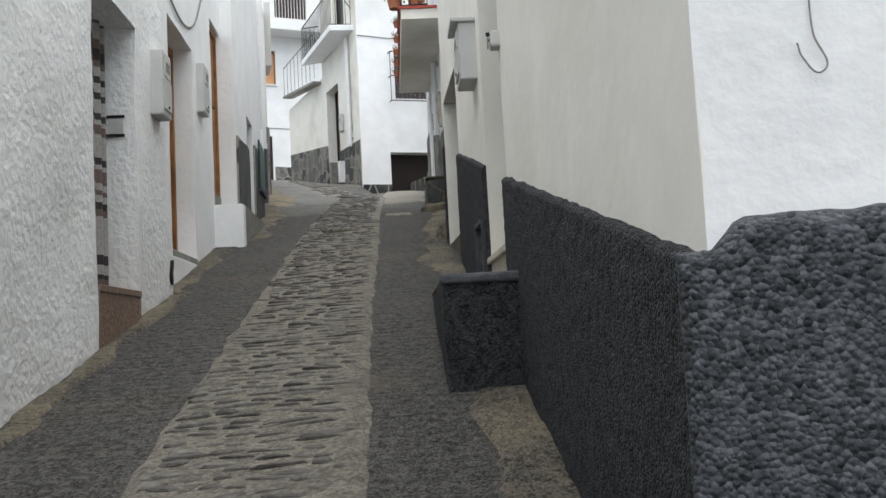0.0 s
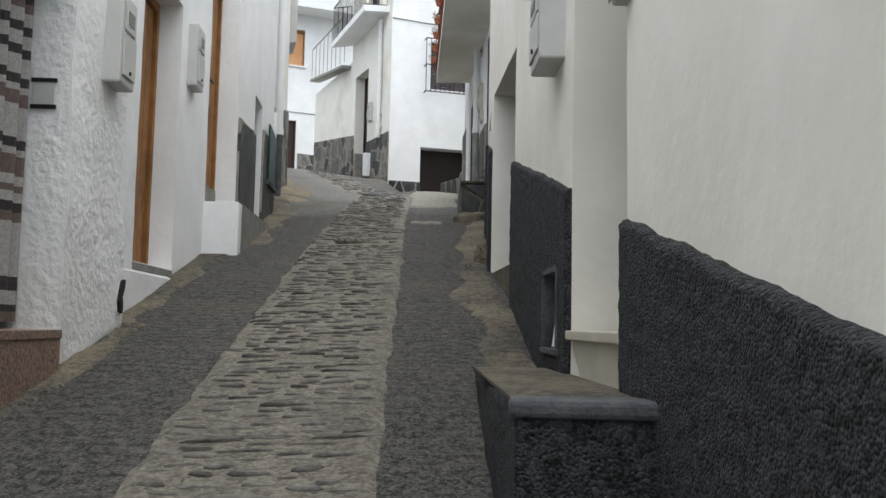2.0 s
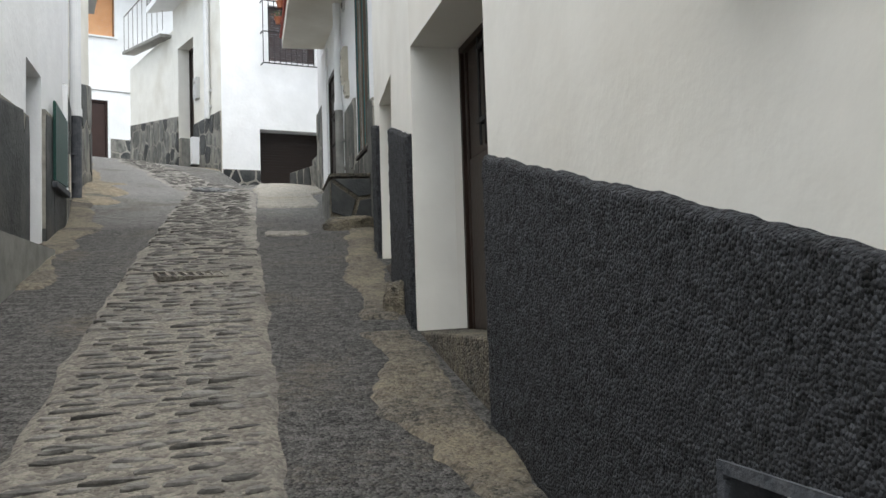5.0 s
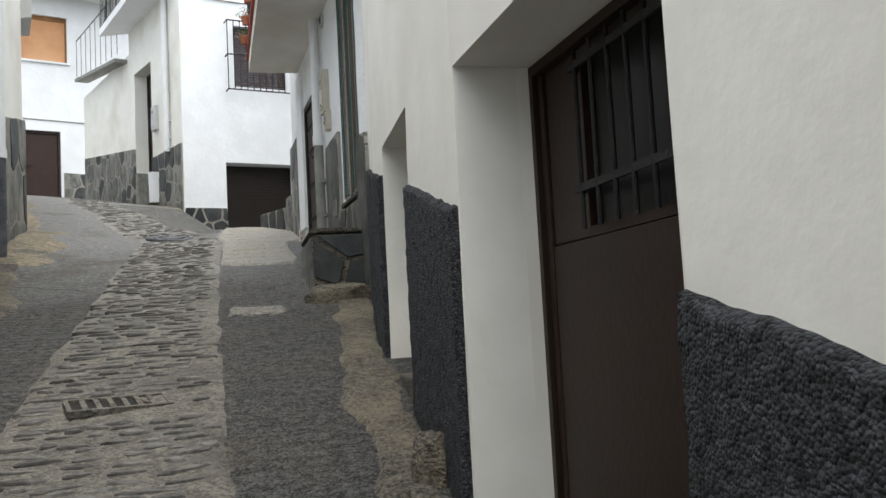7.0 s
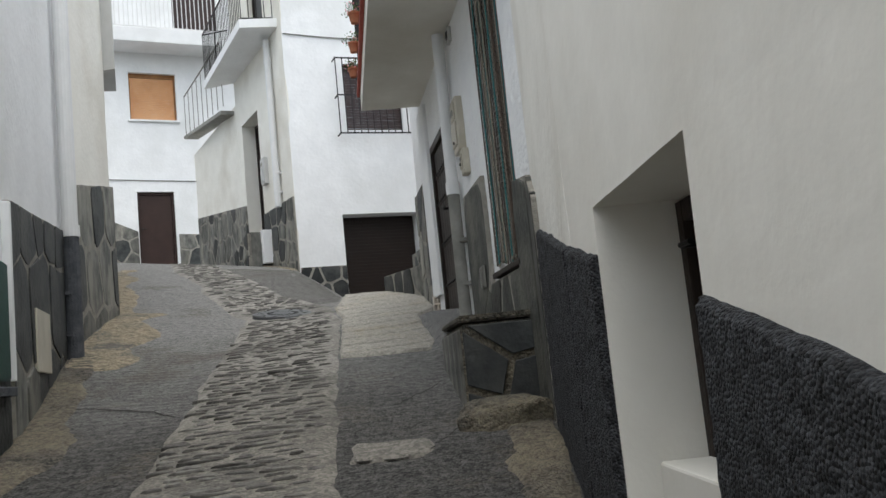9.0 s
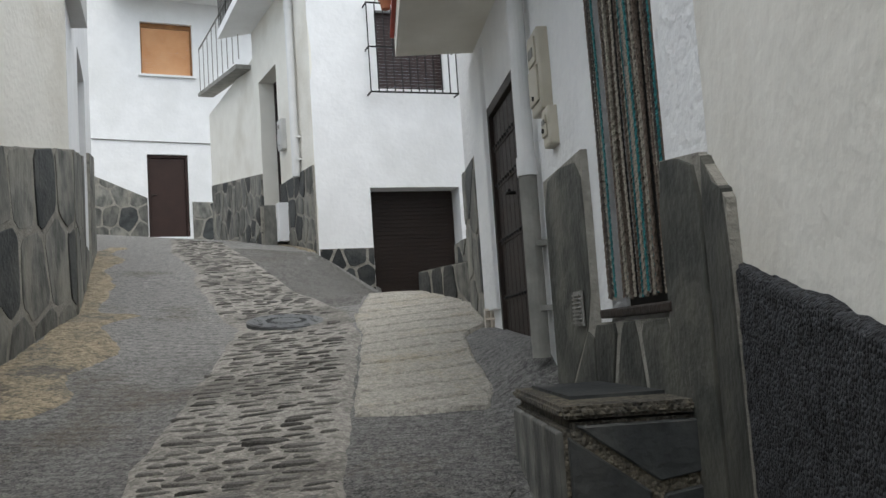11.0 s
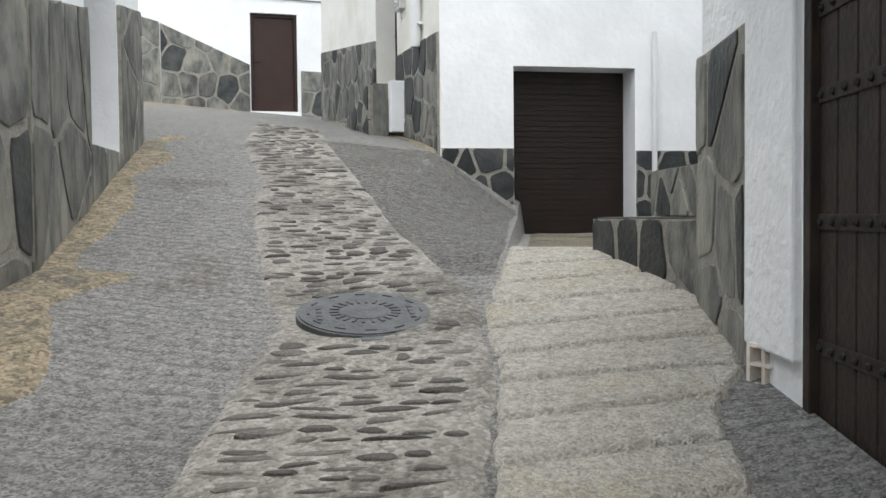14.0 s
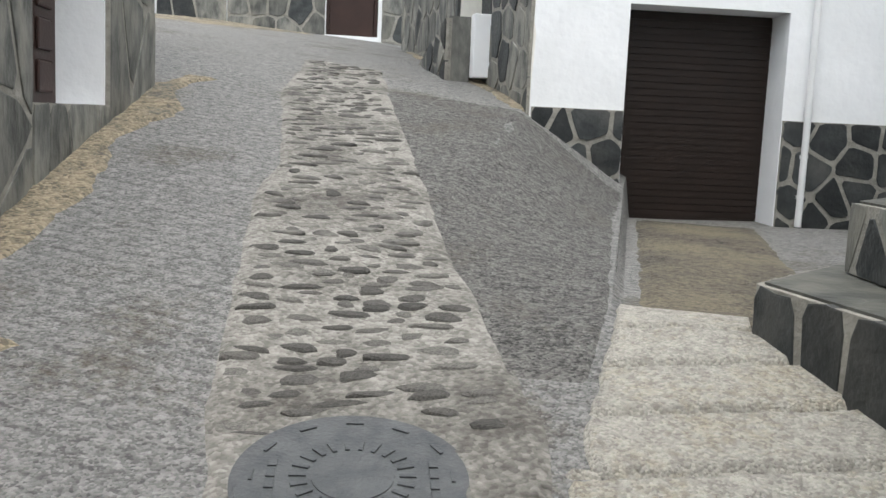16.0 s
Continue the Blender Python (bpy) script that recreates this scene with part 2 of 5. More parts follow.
def along(a, b):
    """The frame of a wall: x from a to b, y into the building, z up."""
    d = Vector((b[0] - a[0], b[1] - a[1], 0)).normalized()
    q = Vector((-d.y, d.x, 0))
    return Matrix(((d.x, q.x, 0, a[0]), (d.y, q.y, 0, a[1]), (0, 0, 1, 0), (0, 0, 0, 1)))


def length(a, b):
    return math.hypot(b[0] - a[0], b[1] - a[1])


def box(bm, x0, x1, y0, y1, z0, z1, bevel=0.0):
    v = [bm.verts.new(c) for c in ((x0, y0, z0), (x1, y0, z0), (x1, y1, z0), (x0, y1, z0), (x0, y0, z1), (x1, y0, z1), (x1, y1, z1), (x0, y1, z1))]
    f = [bm.faces.new([v[i] for i in q]) for q in ((3, 2, 1, 0), (4, 5, 6, 7), (0, 1, 5, 4), (1, 2, 6, 5), (2, 3, 7, 6), (3, 0, 4, 7))]
    if bevel:
        es = list({e for q in f for e in q.edges})
        bmesh.ops.bevel(bm, geom=es, offset=bevel, segments=2, affect="EDGES", profile=0.5)
    return bm


def one_box(x0, x1, y0, y1, z0, z1, bevel=0.0):
    return box(bmesh.new(), x0, x1, y0, y1, z0, z1, bevel)


def tube(bm, p, q, r, sides=8, r2=None):
    p, q = Vector(p), Vector(q)
    d = q - p
    m = Matrix.Translation((p + q) / 2) @ d.to_track_quat("Z", "Y").to_matrix().to_4x4()
    bmesh.ops.create_cone(bm, cap_ends=True, segments=sides, radius1=r, radius2=r if r2 is None else r2, depth=d.length, matrix=m)
    return bm


def prism(bm, pts, y0, y1):
    """A polygon of (x, z) points, pulled from y0 (front) to y1."""
    a = [bm.verts.new((x, y0, z)) for x, z in pts]
    b = [bm.verts.new((x, y1, z)) for x, z in pts]
    bm.faces.new(a)
    bm.faces.new(b[::-1])
    for i in range(len(pts)):
        j = (i + 1) % len(pts)
        bm.faces.new((a[j], a[i], b[i], b[j]))
    return bm


def slab(bm, pts, z0, z1):
    """A polygon of (x, y) points between two heights."""
    a = [bm.verts.new((x, y, z1)) for x, y in pts]
    b = [bm.verts.new((x, y, z0)) for x, y in pts]
    bm.faces.new(a)
    bm.faces.new(b[::-1])
    for i in range(len(pts)):
        j = (i + 1) % len(pts)
        bm.faces.new((b[i], b[j], a[j], a[i]))
    bmesh.ops.recalc_face_normals(bm, faces=bm.faces)
    return bm


def wall(name, a, b, z0, z1, mat, holes=(), thick=0.45, label="", lump=0.0, step=0.0):
    """A wall with holes (s0, s1, zb, zt) through it; s runs from a."""
    n = length(a, b)
    bm = bmesh.new()
    xs = sorted({0.0, n, *[h[0] for h in holes], *[h[1] for h in holes]})
    zs = sorted({z0, z1, *[h[2] for h in holes], *[h[3] for h in holes]})
    if step:
        xs = sorted({*xs, *[x for x in np.arange(step, n, step) if min(abs(x - k) for k in xs) > step * 0.4]})
        zs = sorted({*zs, *[z for z in np.arange(z0 + step, z1, step) if min(abs(z - k) for k in zs) > step * 0.4]})
    xs, zs = [float(x) for x in xs], [float(z) for z in zs]
    full = {(i, j) for i in range(len(xs) - 1) for j in range(len(zs) - 1)
            if not any(h[0] - 1e-6 <= (xs[i] + xs[i + 1]) / 2 <= h[1] and h[2] <= (zs[j] + zs[j + 1]) / 2 <= h[3] for h in holes)}
    got = {}

    def v(i, j, k):
        if (i, j, k) not in got:
            d = 0.0
            if k == 0 and lump:
                d = lump * (noise.noise((xs[i] * 1.1, zs[j] * 1.1, len(name))) + 0.5 * noise.noise((xs[i] * 4, zs[j] * 4, 3)))
            got[i, j, k] = bm.verts.new((xs[i], thick if k else d, zs[j]))
        return got[i, j, k]
    for i, j in full:
        bm.faces.new((v(i, j, 0), v(i + 1, j, 0), v(i + 1, j + 1, 0), v(i, j + 1, 0)))
        bm.faces.new((v(i, j + 1, 1), v(i + 1, j + 1, 1), v(i + 1, j, 1), v(i, j, 1)))
        for di, dj, p, q in ((-1, 0, (i, j + 1), (i, j)), (1, 0, (i + 1, j), (i + 1, j + 1)), (0, -1, (i, j), (i + 1, j)), (0, 1, (i + 1, j + 1), (i, j + 1))):
            if (i + di, j + dj) not in full:
                bm.faces.new((v(*q, 0), v(*p, 0), v(*p, 1), v(*q, 1)))
    bmesh.ops.recalc_face_normals(bm, faces=bm.faces)
    return tagged(part(name, bm, mat, m=along(a, b)), label, "wall", kind="structure")


def clip(poly, nx, nz, c):
    """The part of a polygon where nx * x + nz * z <= c."""
    out = []
    for i in range(len(poly)):
        p, q = poly[i], poly[(i + 1) % len(poly)]
        dp, dq = nx * p[0] + nz * p[1] - c, nx * q[0] + nz * q[1] - c
        if dp <= 0:
            out.append(p)
        if dp * dq < 0:
            k = dp / (dp - dq)
            out.append((p[0] + k * (q[0] - p[0]), p[1] + k * (q[1] - p[1])))
    return out


def stone_cells(outline, seeds, gap):
    """Irregular cells of a convex outline round the seeds, drawn in by half the joint."""
    cells = []
    for i, s in enumerate(seeds):
        poly = outline
        for j, o in enumerate(seeds):
            if i == j or not poly:
                continue
            nx, nz = o[0] - s[0], o[1] - s[1]
            k = math.hypot(nx, nz) or 1e-6
            nx, nz = nx / k, nz / k
            poly = clip(poly, nx, nz, nx * (s[0] + o[0]) / 2 + nz * (s[1] + o[1]) / 2 - gap / 2)
        if len(poly) > 2:
            cells.append(poly)
    return cells


def cladding(name, m, outline, size, mat, label, seed, tall=1.0, gap=0.03, proud=0.022, back=0.0):
    """Stone facing: a bed of mortar with a loose stone for every cell, on the frame m."""
    rng = random.Random(seed)
    bed = part(name, prism(bmesh.new(), outline, -0.03 - back, 0.03), M_JOINT, m=m)
    tagged(bed, label, "stone facing", kind="structure")
    xs, zs = [p[0] for p in outline], [p[1] for p in outline]
    seeds, z, k = [], min(zs) + size * tall * 0.4, 0
    while z < max(zs):
        x = min(xs) + size * (0.5 if k % 2 else 0.1)
        while x < max(xs) + size * 0.3:
            seeds.append((x + rng.uniform(-0.33, 0.33) * size, z + rng.uniform(-0.33, 0.33) * size * tall))
            x += size
        z += size * tall
        k += 1
    inner = outline
    for poly in stone_cells(inner, seeds, gap):
        area = abs(sum(poly[i][0] * poly[(i + 1) % len(poly)][1] - poly[(i + 1) % len(poly)][0] * poly[i][1] for i in range(len(poly)))) / 2
        if area < size * size * tall * 0.04:
            continue
        cx, cz = sum(p[0] for p in poly) / len(poly), sum(p[1] for p in poly) / len(poly)
        pts = []
        for i in range(len(poly)):
            p, q = poly[i], poly[(i + 1) % len(poly)]
            for f in (0.12, 0.5, 0.88):
                w = rng.uniform(-0.12, 0.03) * 0.5
                px, pz = p[0] + f * (q[0] - p[0]), p[1] + f * (q[1] - p[1])
                pts.append((px + w * (cx - px) * -1, pz + w * (cz - pz) * -1))
        d = 0.012 + proud * rng.uniform(0.7, 1.2) + back
        bm = bmesh.new()
        n = len(pts)
        top = [bm.verts.new((cx + (x - cx) * 0.97, -d - 0.006, cz + (y - cz) * 0.97)) for x, y in pts]
        mid = [bm.verts.new((x, -d - 0.004, y)) for x, y in pts]
        low = [bm.verts.new((x, 0, y)) for x, y in pts]
        bm.faces.new(top)
        for i in range(n):
            j = (i + 1) % n
            bm.faces.new((mid[i], mid[j], top[j], top[i]))
            bm.faces.new((low[i], low[j], mid[j], mid[i]))
        bmesh.ops.recalc_face_normals(bm, faces=bm.faces)
        part("stone", bm, mat(rng) if callable(mat) else mat, bed)
    return bed


# ---------- the lie of the ground ----------
HY = (-12, -5, 4.456, 7.46, 10.3, 11.17, 17.9, 18.8, 21.7, 24.4, 26.3, 32.4, 60)
HZ = (-2.4, -0.85, 1.34, 2.03, 2.68, 2.92, 4.32, 4.49, 5.12, 5.68, 5.94, 6.5, 8.6)


def street(x, y):
    z = sum(float(np.interp(y + o, HY, HZ)) for o in (-0.8, -0.4, 0, 0.4, 0.8)) / 5
    return z + 0.12 * max(0.0, -x - 2.4) * min(1.0, max(0.0, (y - 13) / 5))


def kerb_x(y):
    return float(np.interp(y, (18.8, 19.2, 20.2, 24.7, 60), (-1.37, -1.43, -1.40, -1.62, -1.62)))


def height(x, y):
    z = street(x, y)
    if y > 20:
        z -= min(0.65, max(0.0, (x + 2.45) * 0.8)) * min(1.0, (y - 20) / 4)
    if x > kerb_x(y) + 0.02:
        z = min(z, 4.75)
    return z


bm = bmesh.new()
offs = [-60, -20, -12, -8, -6, -5, -4.2, -3.5, -3, -2.5, -2, -1.6, -1.2, -0.9, -0.6, -0.3, -0.12, 0, 0.05, 0.3, 0.6, 0.9, 1.2, 1.5, 1.8, 2.2, 3, 6, 20, 60]
ys = [-60, -20, *np.arange(-8, 36, 0.25), 40, 60, 120]
grid = []
for y in ys:
    row = []
    for o in offs:
        x, yy = kerb_x(y) + o, min(max(y, -12), 60)
        z = height(max(min(x, 8), -12), yy)
        lum = 0.018 * noise.noise((x * 0.9, y * 0.9, 0)) + 0.006 * noise.noise((x * 4, y * 4, 5))
        row.append(bm.verts.new((x, y, z + lum)))
    grid.append(row)
for j in range(len(ys) - 1):
    for i in range(len(offs) - 1):
        bm.faces.new((grid[j][i], grid[j][i + 1], grid[j + 1][i + 1], grid[j + 1][i]))
for f in bm.faces:
    f.smooth = abs(f.normal.z) > 0.5
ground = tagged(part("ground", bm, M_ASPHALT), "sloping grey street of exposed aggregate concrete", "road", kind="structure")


def lump(x, y):
    return 0.018 * noise.noise((x * 0.9, y * 0.9, 0)) + 0.006 * noise.noise((x * 4, y * 4, 5))


def patch(name, left, right, y0, y1, mat, label, lift=0.012, step=0.1, cols=8, ragged=0.0, category="paving", grooves=(), seed=0, rise=None):
    """A thin sheet on the ground between two lines x = left(y) and x = right(y)."""
    b2 = bmesh.new()
    rows = []
    n = max(2, int((y1 - y0) / step))
    for j in range(n + 1):
        y = y0 + (y1 - y0) * j / n
        a, c = left(y), right(y)
        if ragged:
            a += ragged * (noise.noise((y * 2.3, seed, 1)) + 0.5 * noise.noise((y * 9, seed, 2)))
            c += ragged * (noise.noise((y * 2.3, seed, 7)) + 0.5 * noise.noise((y * 9, seed, 8)))
        row = []
        for i in range(cols + 1):
            x = a + (c - a) * i / cols
            yy = y + (ragged * 1.2 * noise.noise((x * 3, seed, 9)) if j in (0, n) and ragged else 0)
            z = height(x, yy) + lump(x, yy) + lift
            if grooves:
                for gs, gk in grooves:
                    d = abs(yy - gs - gk * (x + 1.2))
                    z -= 0.045 * max(0.0, 1 - d / 0.03)
            z += 0.004 * noise.noise((x * 9, yy * 9, 4))
            if rise:
                z += rise(i / cols, yy, z)
            elif i in (0, cols) or j in (0, n):
                z -= lift + 0.01
            row.append(b2.verts.new((x, yy, z)))
        rows.append(row)
    for j in range(n):
        for i in range(cols):
            b2.faces.new((rows[j][i], rows[j][i + 1], rows[j + 1][i + 1], rows[j + 1][i])).smooth = True
    return tagged(part(name, b2, mat), label, category, kind="structure")


# cobbled strip down the middle
SY = (-4, 3.3, 6.45, 10.2, 13.0, 16.2, 17.95, 18.7, 18.9, 20.94, 21.65, 23.5, 24.8, 27)
SL = (-0.45, -1.0, -1.3, -1.65, -1.87, -2.15, -2.28, -2.36, -2.5, -3.33, -3.5, -4.35, -4.72, -5.6)
SRY = (-4, 3.3, 6.45, 10.6, 12.9, 15.86, 18.2, 19.2, 21.15, 23.7, 24.8, 27)
SR = (0.5, -0.04, -0.34, -0.67, -0.89, -1.11, -1.26, -1.47, -2.32, -3.42, -3.85, -4.7)
strip_l = lambda y: float(np.interp(y, SY, SL))
strip_r = lambda y: float(np.interp(y, SRY, SR))
patch("cobble_bed", strip_l, strip_r, -3.5, 25.4, M_MORTAR, "pale mortar bed of the cobbled strip", 0.016, 0.09, 14, 0.03)
patch("side_pavement", lambda y: strip_r(y) - 0.12, lambda y: kerb_x(y) + 0.01, 19.5, 24.3, M_SIDE, "grey aggregate concrete beside the cobbles", 0.010, 0.06, 14, 0.0, seed=32)

# ---------- walls ----------
R1A, R1B = (0.294, 8.38), (0.80, 1.83)
R2A, R2B = (0.14, 9.79), (0.294, 8.38)
R3A, R3B = (0.09, 12.3), (0.14, 9.79)
R4A, R4B = (0.2, 13.95), (0.09, 12.3)
RBA, RBB = (-0.385, 19.05), (0.206, 13.95)
GA, GB = (-2.43, 24.365), (1.4, 25.71)
BA, BB = (-5.66, 31.1), (-2.43, 24.365)
UA, UB = (-9.0, 31.55), (-4.4, 33.71)
L1A, L1B = (-1.18, -4.0), (-2.15, 7.55)
L2A, L2B = (-2.27, 7.55), (-2.65, 11.1)
L3A, L3B = (-2.49, 11.1), (-2.9, 14.3)
L3C, L3D = (-2.9, 14.3), (-3.6, 17.15)
L4A, L4B = (-3.6, 17.15), (-3.8, 19.0)
L5A, L5B = (-3.8, 19.0), (-5.13, 22.9)


def at_y(a, b, y):
    """How far along a wall the given y lies."""
    return (y - a[1]) / (b[1] - a[1]) * length(a, b)


def at_x(a, b, x):
    return (x - a[0]) / (b[0] - a[0]) * length(a, b)


def hole(a, b, y0, y1, zb, zt):
    s = sorted((at_y(a, b, y0), at_y(a, b, y1)))
    return (s[0], s[1], zb, zt)


wall("wall_right_lower", R1A, R1B, -0.4, 6.2, M_CREAM, [hole(R1A, R1B, 4.93, 5.95, 2.07, 4.6), hole(R1A, R1B, 6.17, 6.62, 2.0, 2.37)], label="cream painted house wall", lump=0.006, step=0.3)
wall("wall_right_door", R2A, R2B, 1.2, 7.2, M_CREAM, [hole(R2A, R2B, 8.39, 9.77, 2.15, 4.095)], label="cream painted house wall with a deep doorway", lump=0.004, step=0.3)
wall("wall_right_upper", R3A, R3B, 1.6, 7.4, M_CREAM, [hole(R3A, R3B, 10.9, 11.86, 2.9, 4.24)], label="cream painted house wall with a low doorway", lump=0.006, step=0.3)
wall("wall_right_end", R4A, R4B, 2.0, 7.6, M_CREAMFAR, label="cream painted end of the house wall", lump=0.006, step=0.3)
wall("wall_right_stone", RBA, RBB, 2.5, 8.9, M_ROUGH, [hole(RBA, RBB, 16.5, 17.76, 4.2, 5.93), hole(RBA, RBB, 14.31, 15.07, 4.36, 6.3)], label="rough whitewashed house wall with stone facing below", lump=0.007, step=0.2)
wall("wall_right_return", (1.6, 19.045), (-0.27, 19.045), 3.5, 8.9, M_ROUGH, label="whitewashed return wall beside the garage court")
wall("wall_corner_near", R1B, (2.5, 1.55), -1.5, 6.2, M_WHITE, label="whitewashed chamfered corner of the cream house", lump=0.015, step=0.2)
wall("wall_behind_right", (2.5, 1.55), (3.4, -9.0), -3.0, 5.0, M_WHITE, label="plain whitewashed house wall")
wall("wall_behind_end", (4.2, -8.6), (-4.5, -8.6), -3.0, 3.5, M_WHITE, label="plain whitewashed house wall closing the street")
wall("wall_garage", GA, GB, 4.2, 12.5, M_WHITE, [(at_x(GA, GB, -1.66), at_x(GA, GB, -0.33), 4.6, 6.6), (at_x(GA, GB, -1.45), at_x(GA, GB, -0.45), 8.12, 9.35)], label="white house wall above a garage", lump=0.008, step=0.3)
wall("wall_court_right", (1.0, 25.6), (1.0, 19.0), 3.5, 10.0, M_WHITE, label="white wall beside the garage court")
BM = (BA[0] + (BB[0] - BA[0]) * 0.55, BA[1] + (BB[1] - BA[1]) * 0.55)
wall("wall_balcony_house", BM, BB, 4.8, 12.5, M_CREAMFAR, [hole(BM, BB, 26.02, 27.07, 6.45, 9.04), hole(BM, BB, 25.3, 26.2, 10.3, 12.2)], label="pale cream house wall with a deep doorway", lump=0.01, step=0.3)
wall("wall_terrace_house", BA, BM, 4.8, 9.6, M_CREAMFAR, label="low cream wall under a terrace", lump=0.01, step=0.3)
wall("wall_far_house", UA, UB, 6.0, 16.5, M_WHITE, [(at_x(UA, UB, -7.47), at_x(UA, UB, -6.62), 7.11, 9.08), (at_x(UA, UB, -7.52), at_x(UA, UB, -6.43), 11.02, 12.31), (at_x(UA, UB, -6.4), at_x(UA, UB, -5.3), 13.3, 15.3)], label="white house front at the head of the street", lump=0.006, step=0.4)
wall("wall_far_left", (-11.2, 38.0), (-9.4, 32.5), 6.5, 15.0, M_WHITE, label="white house wall in the upper lane")
wall("wall_far_corner", (-10.1, 31.0), UA, 6.0, 11.5, M_WHITE, label="white house corner above stone facing")
wall("wall_far_end", (-16.0, 38.0), (-10.0, 38.6), 6.5, 15.0, M_WHITE, label="white wall closing the upper lane")
wall("wall_left_curtain_house", L1A, L1B, -2.6, 5.7, M_ROUGH, [hole(L1A, L1B, 5.63, 6.58, 2.03, 4.0)], label="rough whitewashed house wall", lump=0.02, step=0.12)
wall("wall_left_pine_doors", L2A, L2B, 1.4, 6.7, M_WHITE, [hole(L2A, L2B, 8.15, 9.26, 2.5, 4.7), hole(L2A, L2B, 10.42, 11.09, 3.2, 5.47)], label="white house wall with two pine doors", lump=0.01, step=0.2)
wall("wall_left_slate", L3A, L3B, 2.0, 7.4, M_WHITE, [hole(L3A, L3B, 12.42, 13.08, 3.2, 4.77)], label="white house wall with slate slabs below", lump=0.006, step=0.3)
wall("wall_left_pipe", L3C, L3D, 2.8, 8.0, M_WHITE, [hole(L3C, L3D, 15.1, 15.65, 4.08, 4.4)], label="white house wall beside the drainpipe", lump=0.006, step=0.3)
wall("wall_left_cream", L4A, L4B, 3.4, 8.7, M_CREAMFAR, label="cream house wall over stone facing", lump=0.006, step=0.3)
wall("wall_left_lattice", L5A, L5B, 3.6, 8.9, M_WHITE, [hole(L5A, L5B, 20.5, 21.74, 5.5, 7.6)], label="white wall with a lattice door", lump=0.006, step=0.3)
wall("wall_left_upper_lane", L5B, (-10.5, 26.5), 4.5, 8.9, M_WHITE, label="white wall turning into the upper lane")
for nm, a, b in (("wall_step_left", L1B, L2A), ("wall_step_slate", (-2.7, 11.1), L3A)):
    wall(nm, a, b, 1.4, 6.7, M_WHITE, thick=0.2, label="white end of a house wall")
wall("wall_far_side", (-14.5, 28.0), (-14.5, 38.5), 6.0, 12.0, M_WHITE, label="plain white wall in the upper lane")


# ---------- gravel plaster dado on the right ----------
def rough_dado(name, a, b, s0, s1, top, bottom, label, cuts=(), seed=0, proud=0.03, step=0.017, mat=None, amp=0.0042):
    """A proud layer of coarse plaster with a wandering upper edge, from s0 to s1."""
    b2 = bmesh.new()
    m = along(a, b)
    n = max(2, int((s1 - s0) / step))
    rows = []
    for i in range(n + 1):
        s = s0 + (s1 - s0) * i / n
        zt = top(s) - 0.012 + 0.012 * noise.noise((s * 5, seed, 0)) + 0.006 * noise.noise((s * 17, seed, 0))
        zb = bottom(s)
        k = 84
        col = []
        for j in range(k + 1):
            z = zb + (zt - zb) * j / k
            w = proud + amp * 0.45 * noise.noise((s * 18, z * 18, seed)) + amp * 1.1 * noise.noise((s * 27, z * 27, seed + 3))
            if i in (0, n) or j == k:
                w *= 0.55
            col.append(b2.verts.new((s, -w, z)))
        col.append(b2.verts.new((s, 0.02, zt + 0.012)))
        rows.append(col)
    for i in range(n):
        s = s0 + (s1 - s0) * (i + 0.5) / n
        for j in range(len(rows[0]) - 1):
            z = rows[i][j].co.z
            if any(c[0] < s < c[1] and c[2] < z < c[3] for c in cuts):
                continue
            b2.faces.new((rows[i][j], rows[i + 1][j], rows[i + 1][j + 1], rows[i][j + 1]))
    for col in (rows[0], rows[-1]):
        back = [b2.verts.new((v.co.x, 0.02, v.co.z)) for v in col]
        for j in range(len(col) - 1):
            b2.faces.new((col[j], col[j + 1], back[j + 1], back[j]))
    for f in b2.faces:
        f.smooth = True
    bmesh.ops.recalc_face_normals(b2, faces=b2.faces)
    return tagged(part(name, b2, mat or M_DADO, m=m), label, "dado", kind="structure")


DY = (1.83, 2.2, 4.9, 5.95, 6.84, 8.45, 9.76, 10.744, 11.855, 14.0)
DZ = (1.76, 1.84, 2.45, 2.705, 2.92, 3.29, 3.614, 3.85, 4.09, 4.52)


def dado_run(a, b, y0, y1, seed, cuts=()):
    s0, s1 = sorted((at_y(a, b, y0), at_y(a, b, y1)))
    n = length(a, b)
    yy = lambda s: a[1] + (b[1] - a[1]) * s / n
    xx = lambda s: a[0] + (b[0] - a[0]) * s / n
    rough_dado("dado", a, b, s0, s1, lambda s: float(np.interp(yy(s), DY, DZ)), lambda s: street(xx(s), yy(s)) - 0.1, "coarse dark grey gravel-plaster dado", cuts, seed)


dado_run(R1A, R1B, 1.84, 4.92, 1)
dado_run(R1A, R1B, 5.96, 8.38, 2, [hole(R1A, R1B, 6.17, 6.62, 2.0, 2.37)])
dado_run(R3A, R3B, 9.8, 10.89, 3)
dado_run(R3A, R3B, 11.87, 12.3, 4)
dado_run(R4A, R4B, 12.29, 13.66, 5)
# corner face turned to the open; its stronger light is in the colour
rough_dado("dado", R1B, (2.5, 1.55), -0.06, 1.6, lambda s: 1.76 + 0.07 * min(1, max(0, s) / 0.06), lambda s: -0.3, "coarse gravel-plaster dado, coloured lighter and bluer as the better lit side", (), 6, 0.05, 0.022, mat=M_DADOLIT, amp=0.009)


# ---------- doors and windows ----------
def leaf_frame(a, b, y0, y1, depth):
    """A frame set back into an opening; returns it with the opening's width."""
    s0, s1 = sorted((at_y(a, b, y0), at_y(a, b, y1)))
    return along(a, b) @ Matrix.Translation((s0, depth, 0)), s1 - s0


